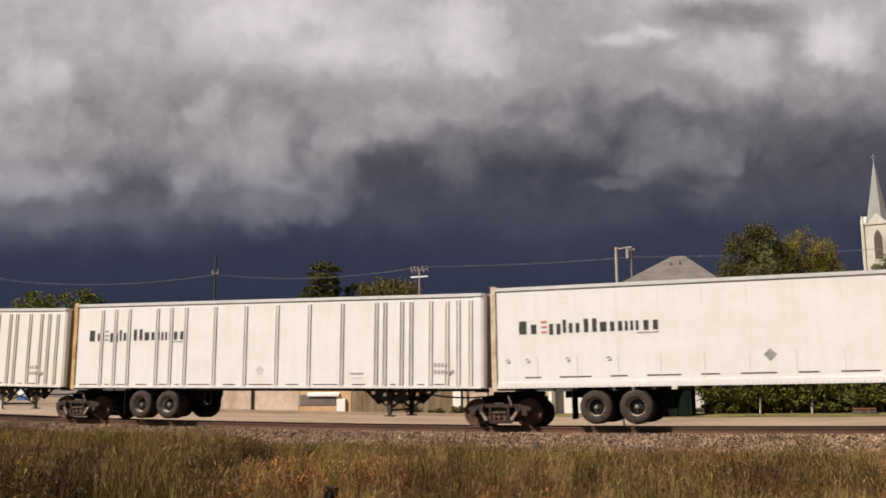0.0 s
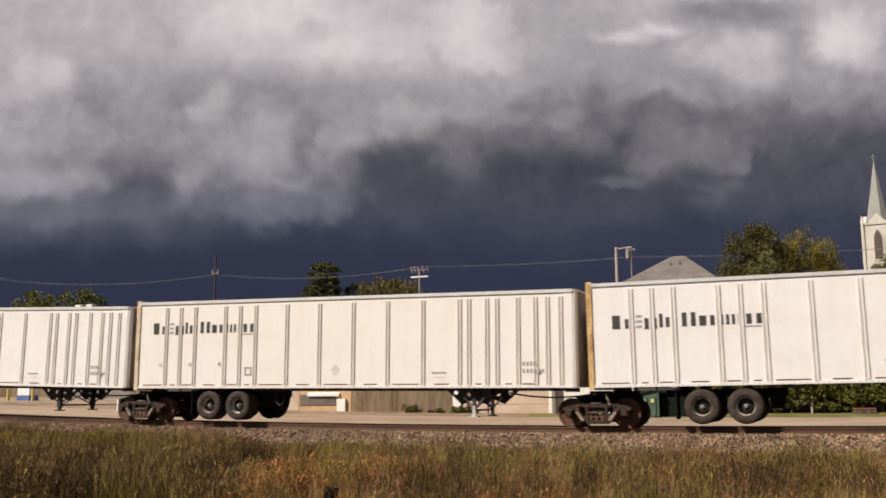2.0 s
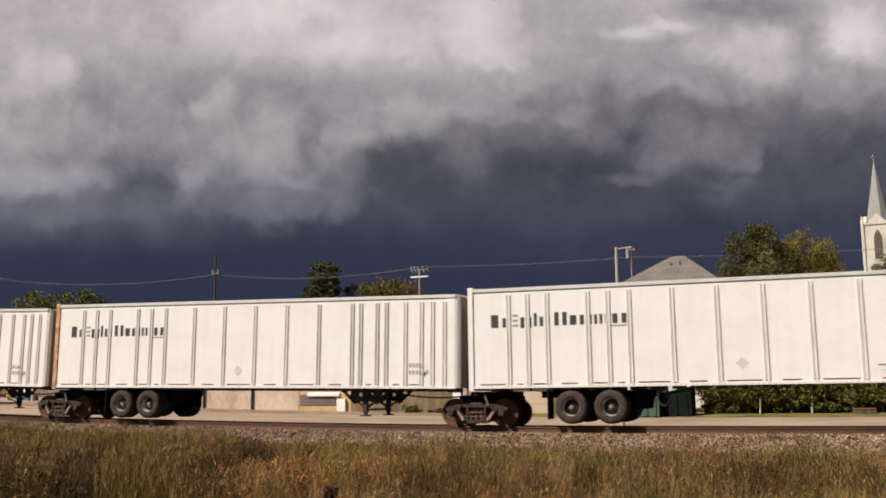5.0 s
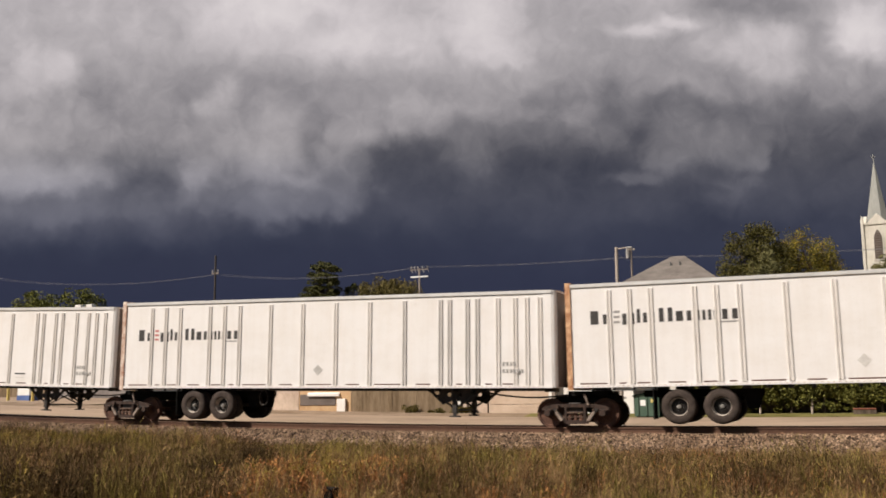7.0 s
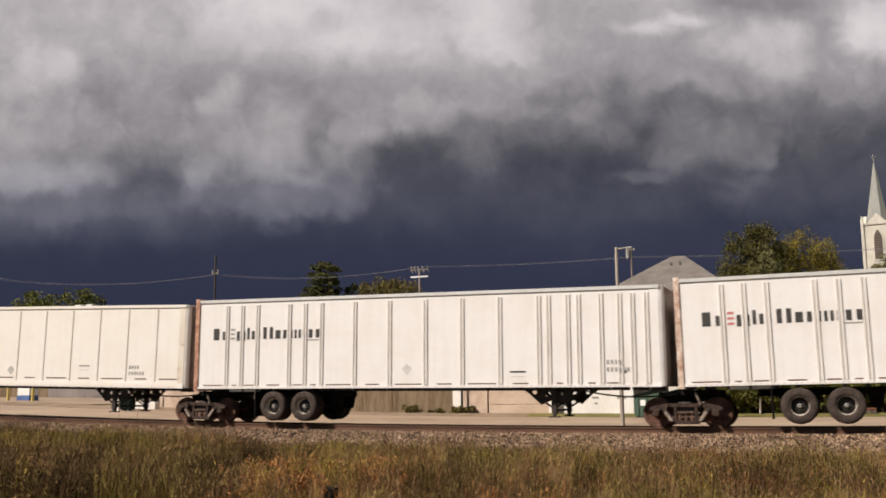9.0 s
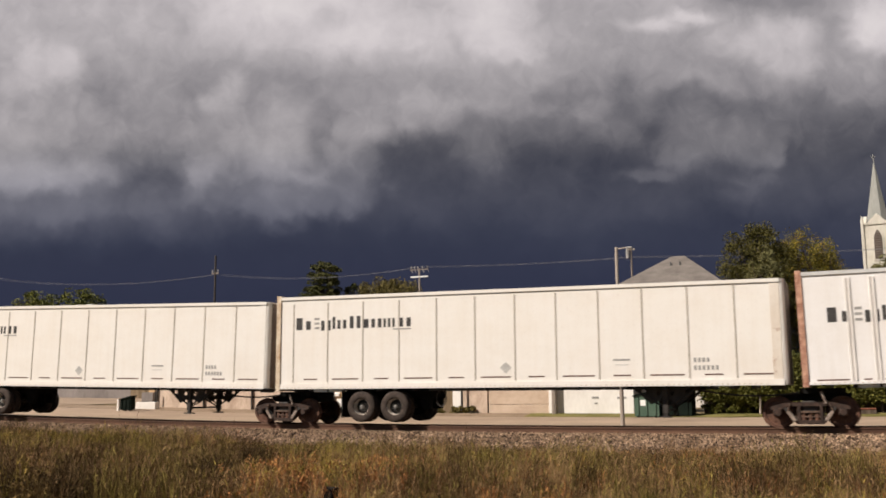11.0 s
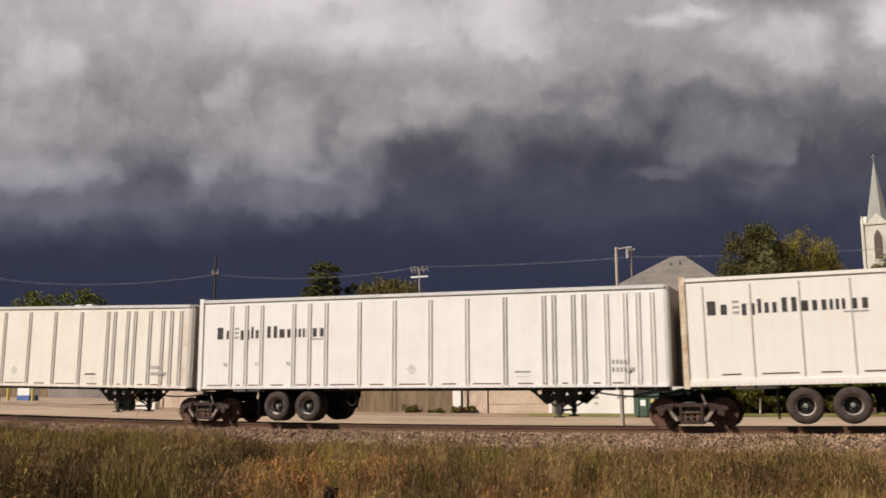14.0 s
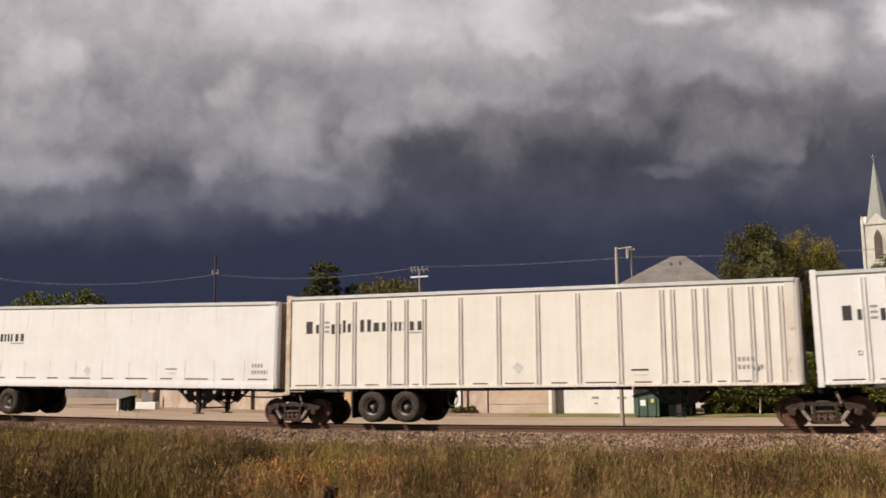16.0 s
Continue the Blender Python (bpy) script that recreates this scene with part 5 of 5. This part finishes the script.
for a, b, z in ((-32.0, -30.8, 0.93),):
    bm = bmesh.new()
    box(bm, a, b, 38.6, 38.9, 0.2, z)
    bevel(bm, 0.02)
    part("kerb_block", bm, M_trim, low)

locker = tagged(new("utility_box"), "grey metal utility box behind the kerb wall", "box")
locker.matrix_basis = pose(-32.8, 40.0, ground_z(-32.5, 40.2))
bm = bmesh.new()
box(bm, 0, 0.72, 0, 0.5, 0.25, 0.72)
bevel(bm, 0.02)
part("cabinet", bm, M_greybuild, locker)
for xx in (0.06, 0.6):
    bm = bmesh.new()
    box(bm, xx, xx + 0.06, 0.1, 0.4, -0.05, 0.25)
    part("leg", bm, M_black, locker)

shed = tagged(new("shed"), "grey metal sided shed across the yard", "building")
for a, b, m in ((-66, -52.6, M_board), (-52.6, -45.2, M_greybuild), (-45.2, -37.0, M_board)):
    bm = bmesh.new()
    box(bm, a, b - 0.02, 54.0, 54.2, 0.2, 5.0)
    part("siding", bm, m, shed)
bm = bmesh.new()
box(bm, -66, -37, 54.25, 62, 5.02, 5.2)
part("roof", bm, M_roofing, shed)
for a, b in ((-43.6, -42.7), (-42.3, -41.4)):
    bm = bmesh.new()
    box(bm, a, b, 53.94, 53.99, 1.35, 2.6)
    part("window", bm, M_ochre, shed)
tagged(sheet("forecourt", [-76 + 2 * i for i in range(21)], [39.62, 42, 46, 50, 53.9], 0.035, M_road), "pale concrete forecourt before the shed", "forecourt", kind="structure")
for x in (-43.2, -41.4):
    post("bollard", x, 41.4, ground_z(x, 41.4) + 0.75, 0.09, M_yellow, "faded yellow bollard on the forecourt", "bollard")
hall = tagged(new("flat_roofed_hall"), "pale flat-roofed hall with two white roof vents", "building")
hall.matrix_basis = pose(-71.0, 75.0, ground_z(-71, 75))
bm = bmesh.new()
box(bm, -6.0, 6.0, 0, 8, -0.3, 8.3)
part("wall", bm, M_siding, hall)
bm = bmesh.new()
box(bm, -6.2, 6.2, -0.2, 8.2, 8.302, 8.45)
part("roof", bm, M_roofing, hall)
for x, w in ((1.25, 0.75), (2.65, 0.75)):
    bm = bmesh.new()
    box(bm, x - w / 2, x + w / 2, 0.0, 0.6, 8.452, 9.05)
    bevel(bm, 0.03)
    part("roof_vent", bm, M_trim, hall)
chest = tagged(new("storage_chest"), "blue and white storage chest between two bollards", "chest")
chest.matrix_basis = pose(-43.2, 42.0, ground_z(-43, 42))
bm = bmesh.new()
box(bm, 0, 0.95, 0, 0.7, 0.0, 0.3)
bevel(bm, 0.02)
part("base", bm, M_blue, chest)
bm = bmesh.new()
box(bm, 0.02, 0.93, 0.02, 0.68, 0.3, 0.75)
bevel(bm, 0.02)
part("lid", bm, M_label, chest)

# hedge of vines on posts
rng = np.random.default_rng(41)
hedge = tagged(new("hedge"), "green leafy vine hedge on short wooden stems", "hedge")
cs, rs = [], []
for i in range(1500):
    cs.append((rng.uniform(-5.2, 9.0), rng.uniform(39.2, 39.9), rng.uniform(0.85, 2.5)))
    rs.append(rng.uniform(0.18, 0.36))
for i in range(90):
    cs.append((rng.uniform(-5.3, 9.0), rng.uniform(39.3, 39.9), rng.uniform(0.4, 0.8)))
    rs.append(rng.uniform(0.10, 0.2))
v, f = leaf_cloud(cs, rs, 55, 0.055, rng)
h = new("leaves", raw_mesh("leaves", v, f, M_leaf_hedge))
h.parent = hedge
# added dark sheet that gives the gaps between leaves their shade
bm = bmesh.new()
box(bm, -5.0, 9.0, 40.2, 40.35, 0.1, 2.2)
part("shade_backing", bm, M_bark, hedge, "added dark brown sheet standing for the shade behind the leaves")
for i in range(13):
    x = -4.8 + 1.07 * i + random.uniform(-0.15, 0.15)
    bm = bmesh.new()
    rod(bm, (x, 39.6, 0.1), (x + 0.05, 39.6, 1.1), 0.05, 0.035, 7)
    part("stem", bm, M_bark, hedge)
for x in (-2.81, -0.94):
    bm = bmesh.new()
    rod(bm, (x, 39.3, 0.1), (x + 0.03, 39.4, 0.95), 0.05, 0.04, 8)
    part("pale_stem", bm, M_palewood, hedge, "pale bare wooden stem")
M_redwood = simple("red_stained_timber", (0.10, 0.035, 0.022), (0.24, 0.10, 0.065), 4.0, 0.85)
planter = tagged(new("planter"), "low red brown timber planter under the hedge", "planter")
bm = bmesh.new()
box(bm, 0.48, 1.30, 39.05, 39.3, 0.43, 0.5)
bevel(bm, 0.02)
part("rim", bm, M_redwood, planter)
bm = bmesh.new()
box(bm, 0.50, 1.28, 39.07, 39.28, 0.15, 0.43)
part("box", bm, M_bark, planter)
for n, (x0, x1, z1, cnt) in enumerate(((-17.9, -17.3, 0.6, 4), (-15.6, -14.6, 0.55, 6), (-16.7, -15.9, 0.45, 4))):
    rng = np.random.default_rng(60 + n)
    cs = [(rng.uniform(x0, x1), 39.42, rng.uniform(0.3, z1)) for _ in range(cnt * 2)]
    v, f = leaf_cloud(cs, [0.16] * len(cs), 60, 0.05, rng)
    tagged(new("shrub", raw_mesh("shrub", v, f, M_leaf_brown)), "brown green weeds and ivy growing at the wall foot", "shrub", group="wall weeds")

# ---- wild grass before the line
def grass_m(name, stops, rough=0.8):
    """Blade colour from tuft to tuft, over broad patches, and a little chance from blade to blade."""
    m, nt, b = mat(name, rough, 0.0, 0.1)
    g = nt.nodes.new("ShaderNodeNewGeometry")
    broad = ramp(nt, tex(nt, 0.28, 3, 0.55, (1, 1.3, 0.0)), [(0.36, (0, 0, 0)), (0.64, (1, 1, 1))])
    co = nt.nodes.new("ShaderNodeTexCoord")
    flat = nt.nodes.new("ShaderNodeMapping")
    flat.inputs["Scale"].default_value = (1.0, 0.7, 0.0)
    nt.links.new(co.outputs["Object"], flat.inputs[0])
    cell = nd(nt, "ShaderNodeTexVoronoi", Scale=3.2, Randomness=1.0)
    nt.links.new(flat.outputs[0], cell.inputs["Vector"])
    pick = nt.nodes.new("ShaderNodeSeparateColor")
    nt.links.new(cell.outputs["Color"], pick.inputs[0])
    f = calc(nt, "ADD", calc(nt, "MULTIPLY", g.outputs["Random Per Island"], 0.34), calc(nt, "ADD", calc(nt, "MULTIPLY", broad, 0.28), calc(nt, "MULTIPLY", pick.outputs[0], 0.40)))
    nt.links.new(ramp(nt, f, stops), b.inputs["Base Color"])
    return m


M_grass_tan = grass_m("dry_tan_grass", [(0.27, (0.052, 0.029, 0.011)), (0.5, (0.142, 0.084, 0.038)), (0.80, (0.37, 0.235, 0.115))])
M_grass_green = grass_m("olive_grass", [(0.27, (0.05, 0.038, 0.008)), (0.5, (0.165, 0.126, 0.031)), (0.80, (0.33, 0.265, 0.075))])
M_grass_gold = grass_m("golden_weed", [(0.27, (0.09, 0.064, 0.010)), (0.5, (0.27, 0.195, 0.036)), (0.80, (0.46, 0.35, 0.085))])
M_grass_dark = grass_m("dark_weed", [(0.27, (0.018, 0.011, 0.004)), (0.5, (0.055, 0.035, 0.012)), (0.80, (0.18, 0.115, 0.042))])
M_grass_rust = grass_m("rusty_weed", [(0.27, (0.085, 0.034, 0.012)), (0.5, (0.26, 0.108, 0.036)), (0.80, (0.54, 0.265, 0.095))])


def blades(name, tufts, per, keep, tall, wide, material, seed, label, lean=0.35, leaves=3, spread=0.16):
    """Tufts of thin stalks fanning out from their roots, each with a few short upright leaves along its length."""
    rng = np.random.default_rng(seed)
    ty = 11.0 + 15.4 * rng.uniform(0, 1, tufts) ** 0.8
    tx = rng.uniform(-1.1, 0.14, tufts) * ty
    ok = rng.uniform(0, 1, tufts) < np.array([keep(a, b) for a, b in zip(tx, ty)])
    tx, ty = tx[ok], ty[ok]
    swell = np.array([noise.noise(Vector((a * 0.4 + 3.0, b * 0.55, 40.0))) for a, b in zip(tx, ty)])
    left = np.clip((-tx / ty - 0.55) / 0.25, 0, 1)
    edge = np.clip((26.8 - ty) / 6.0, 0.34 + 0.36 * left, 1.0) * (1 + 0.25 * left)
    th = tall * rng.uniform(0.55, 1.25, len(tx)) * np.clip(1 + 0.85 * swell, 0.35, 1.8) * edge
    reach = spread * rng.uniform(0.6, 1.5, len(tx))
    many = np.maximum(3, per * rng.uniform(0.5, 1.5, len(tx))).astype(int)
    k = np.repeat(np.arange(len(tx)), many)
    n = len(k)
    a = rng.uniform(0, 6.283, n)
    far = np.abs(rng.normal(0, 0.6, n))
    ca, sa = np.cos(a), np.sin(a)
    xs, ys = tx[k] + ca * far * reach[k], ty[k] + sa * far * reach[k]
    ok = np.array([clear(p, q) for p, q in zip(xs, ys)]) > 0
    xs, ys, k, ca, sa, far = xs[ok], ys[ok], k[ok], ca[ok], sa[ok], far[ok]
    n = len(xs)
    zs = np.array([ground_z(p, q) for p, q in zip(xs, ys)])
    h = th[k] * rng.uniform(0.55, 1.1, n) * np.clip(1.1 - 0.4 * far, 0.35, 1.1)
    out = np.stack([ca, sa], 1) * (h * lean * (0.25 + 0.8 * far))[:, None] + rng.normal(0, 0.12, (n, 2)) * h[:, None]
    out[:, 0] += 0.06 * h
    root = np.stack([xs, ys, zs - 0.02], 1)
    tip = np.concatenate([root[:, :2] + out, (zs + h)[:, None]], 1)

    def sliver(p0, p1, w):
        m = len(p0)
        b = rng.uniform(0, 6.283, m)
        side = np.stack([np.cos(b), np.sin(b), np.zeros(m)], 1) * (w * rng.uniform(0.6, 1.4, m) / 2)[:, None]
        return np.stack([p0 - side, p0 + side, p1], 1)

    tris = [sliver(root, tip, wide)]
    for i in range(leaves):
        u = (0.35 + 0.6 * rng.uniform(0, 1, n) ** 0.7)[:, None]
        p0 = root + (tip - root) * u
        ang = rng.uniform(0, 6.283, n)
        size = h * rng.uniform(0.08, 0.24, n)
        d = np.stack([np.cos(ang) * 0.45, np.sin(ang) * 0.45, rng.uniform(0.1, 1.0, n)], 1)
        tris.append(sliver(p0, p0 + d * size[:, None], wide * 1.5))
    v = np.concatenate(tris).reshape(-1, 3)
    f = np.arange(len(v)).reshape(-1, 3)
    return tagged(new(name, raw_mesh(name, v.tolist(), f.tolist(), material)), label, "grass", kind="stuff")


def spots(x, y, items):
    return sum(p * math.exp(-((x - a) / r) ** 2 - ((y - b) / q) ** 2) for a, b, r, q, p in items)


RUST = ((-7.8, 12.8, 0.40, 1.0, 1.7), (-9.3, 15.3, 0.36, 1.2, 1.1), (-7.9, 16.2, 0.32, 1.1, 0.9), (-6.4, 13.2, 0.36, 0.9, 1.0), (-12.0, 15.2, 0.7, 1.0, 0.35), (-5.4, 14.6, 0.8, 1.2, 0.5), (-0.4, 14.6, 1.0, 1.0, 0.35))
OLIVE = ((-20.8, 20.6, 2.6, 2.6, 2.2), (-13.7, 23.3, 2.6, 1.6, 1.3), (-9.7, 23.3, 2.0, 1.6, 0.9), (-8.7, 15.4, 0.5, 1.2, 1.0), (-16.7, 22.4, 1.6, 1.8, 0.6), (-4.4, 18.3, 1.8, 2.4, 0.7), (-0.9, 19.1, 2.2, 2.6, 0.5), (-6.5, 20.5, 2.0, 2.0, 0.6))
DARK = ((-11.5, 16.7, 0.7, 1.8, 2.2), (-13.0, 19.0, 0.9, 1.6, 1.4), (-9.5, 13.7, 0.55, 1.4, 1.9), (-11.4, 11.6, 1.3, 1.1, 1.8), (-10.2, 12.2, 0.8, 0.9, 1.1), (-9.6, 13.6, 0.6, 1.2, 0.9), (-19.6, 18.0, 0.9, 0.9, 1.0), (-14.6, 18.4, 0.7, 1.4, 0.7), (-13.0, 13.4, 0.9, 0.9, 0.6), (-5.0, 16.6, 1.1, 1.4, 0.6), (-3.4, 15.6, 1.1, 1.2, 0.6), (-2.2, 18.6, 1.3, 1.4, 0.5), (-1.0, 13.6, 1.0, 0.8, 0.4), (-4.0, 20.5, 2.6, 3.0, 0.4), (0.4, 18.0, 2.4, 3.4, 0.4))


def dark_patch(x, y):
    s = noise.noise(Vector((x * 0.7 + 20, y * 0.9, 4.0)))
    return min(1.0, max(0.0, 1.1 * s - 0.16 + spots(x, y, DARK)))


def rust_patch(x, y):
    s = noise.noise(Vector((x * 0.45 + 7, y * 0.7, 2.0)))
    return min(1.0, max(0.0, s * 0.9 - 0.06 + spots(x, y, RUST))) * (1 - dark_patch(x, y))


def green_patch(x, y):
    s = noise.noise(Vector((x * 0.35 - 3, y * 0.6, 9.0)))
    return min(1.0, max(0.05, 0.30 + s * 1.1 + spots(x, y, OLIVE))) * (1 - rust_patch(x, y)) * (1 - dark_patch(x, y))


GOLD = ((-20.6, 20.8, 2.0, 2.0, 0.7), (-15.8, 18.0, 1.4, 1.6, 0.6), (-13.6, 15.6, 0.7, 1.2, 0.5), (-10.6, 18.6, 1.0, 1.0, 0.4), (-8.6, 17.0, 0.8, 1.0, 0.5))


def gold_patch(x, y):
    s = noise.noise(Vector((x * 0.8 + 11, y * 1.0, 6.0)))
    return min(1.0, max(0.0, 0.7 * s - 0.12 + spots(x, y, GOLD)))


def tan_patch(x, y):
    return 0.05 + 0.85 * (1 - green_patch(x, y)) * (1 - rust_patch(x, y)) * (1 - dark_patch(x, y))


def clear(x, y):
    """Open ground in front of the marker box."""
    return 0.0 if y < 14.4 and abs(x / y + 0.548) < 0.014 else 1.0


blades("dry_grass", 10000, 30, tan_patch, 0.54, 0.0065, M_grass_tan, 51, "tall dry tan wild grass beside the railway", 0.35)
blades("olive_grass", 9000, 30, green_patch, 0.50, 0.007, M_grass_green, 52, "olive green wild grass mixed with dry stalks", 0.4)
blades("rusty_weeds", 7500, 30, rust_patch, 0.50, 0.007, M_grass_rust, 53, "red brown seeding weeds among the grass", 0.5)
blades("dark_weeds", 7500, 30, dark_patch, 0.46, 0.007, M_grass_dark, 55, "dark brown green weeds in shaded clumps", 0.4)
blades("golden_weeds", 4500, 30, gold_patch, 0.56, 0.0075, M_grass_gold, 56, "golden olive weeds standing in loose tufts", 0.5)
blades("tall_stalks", 420, 3, lambda x, y: 0.6, 0.70, 0.010, M_grass_dark, 54, "tall dark weed stalks standing above the grass", 0.15, 6, 0.1)



def weed_bush(spot_list, count, tall, material, seed, label):
    """Low leafy weeds: small leaves in clumps round the given spots, on thin stems."""
    rng = np.random.default_rng(seed)
    cs, rs, stems = [], [], []
    for x0, y0, rx, ry, amount in spot_list:
        for _ in range(int(count * amount * rx * ry)):
            x, y = x0 + rng.normal(0, 0.6) * rx, y0 + rng.normal(0, 0.6) * ry
            if y > 25.5 or clear(x, y) == 0:
                continue
            z = ground_z(x, y)
            h = tall * rng.uniform(0.5, 1.3)
            stems.append(((x, y, z), (x + rng.normal(0, 0.06), y + rng.normal(0, 0.06), z + h)))
            for u in (0.55, 0.8, 1.0):
                cs.append((x + rng.normal(0, 0.06), y + rng.normal(0, 0.06), z + h * u))
                rs.append(rng.uniform(0.05, 0.13))
    v, f = leaf_cloud(cs, rs, 26, 0.019, rng, 1.2)
    for (ax, ay, az), (bx, by, bz) in stems:
        i = len(v)
        v += [(ax - 0.004, ay, az), (ax + 0.004, ay, az), (bx + 0.002, by, bz), (bx - 0.002, by, bz)]
        f.append((i, i + 1, i + 2, i + 3))
    return tagged(new("leafy_weeds", raw_mesh("leafy_weeds", v, f, material)), label, "weeds", kind="stuff")


weed_bush(RUST[:4], 110, 0.40, M_grass_rust, 71, "rust orange leafy weeds in low bushy clumps")
weed_bush(OLIVE[:1] + OLIVE[3:4], 45, 0.40, M_grass_gold, 72, "yellow olive leafy weeds in a spreading clump")
weed_bush(DARK[:4], 30, 0.36, M_grass_dark, 73, "dark leafy weeds in low clumps")
weed_bush(((-16.0, 17.6, 1.8, 1.8, 1.0), (-1.0, 17.0, 2.0, 2.0, 0.4)), 45, 0.42, M_grass_tan, 74, "pale tan seed heads of tall weeds")

marker = tagged(new("marker_box"), "small black metal box half hidden in the grass", "box")
marker.matrix_basis = pose(-7.73, 14.1, ground_z(-7.7, 14.1))
bm = bmesh.new()
box(bm, -0.13, 0.13, -0.12, 0.12, -0.1, 0.16)
bevel(bm, 0.02)
part("housing", bm, M_pitch, marker)
bm = bmesh.new()
box(bm, -0.145, 0.145, -0.135, 0.135, 0.16, 0.19)
part("cover", bm, M_pitch, marker)


def motions():
    walk(clouds, [(t, Matrix.Translation(CLOUD_DRIFT * (t / 16.0)) @ CLOUD_START) for t in (0.0, 8.0, 16.0)])
    times = [0.4 * i for i in range(41)]
    for ob, x in TRAIN:
        walk(ob, [(t, on_track(x + run(t) + 0.45, x + run(t) + 16.9, x + run(t))) for t in times])
    for ob, x in BOGIES:
        walk(ob, [(t, on_track(x + run(t) - 0.84, x + run(t) + 0.84, x + run(t))) for t in times])
        for w in ob.children:
            if w.name.startswith("wheelset"):
                px = w.matrix_basis.translation.x
                walk(w, [(i / 30, Matrix.Translation((px, 0, 0.537)) @ Matrix.Rotation(run(i / 30) / 0.42, 4, "Y")) for i in range(481)])


motions()
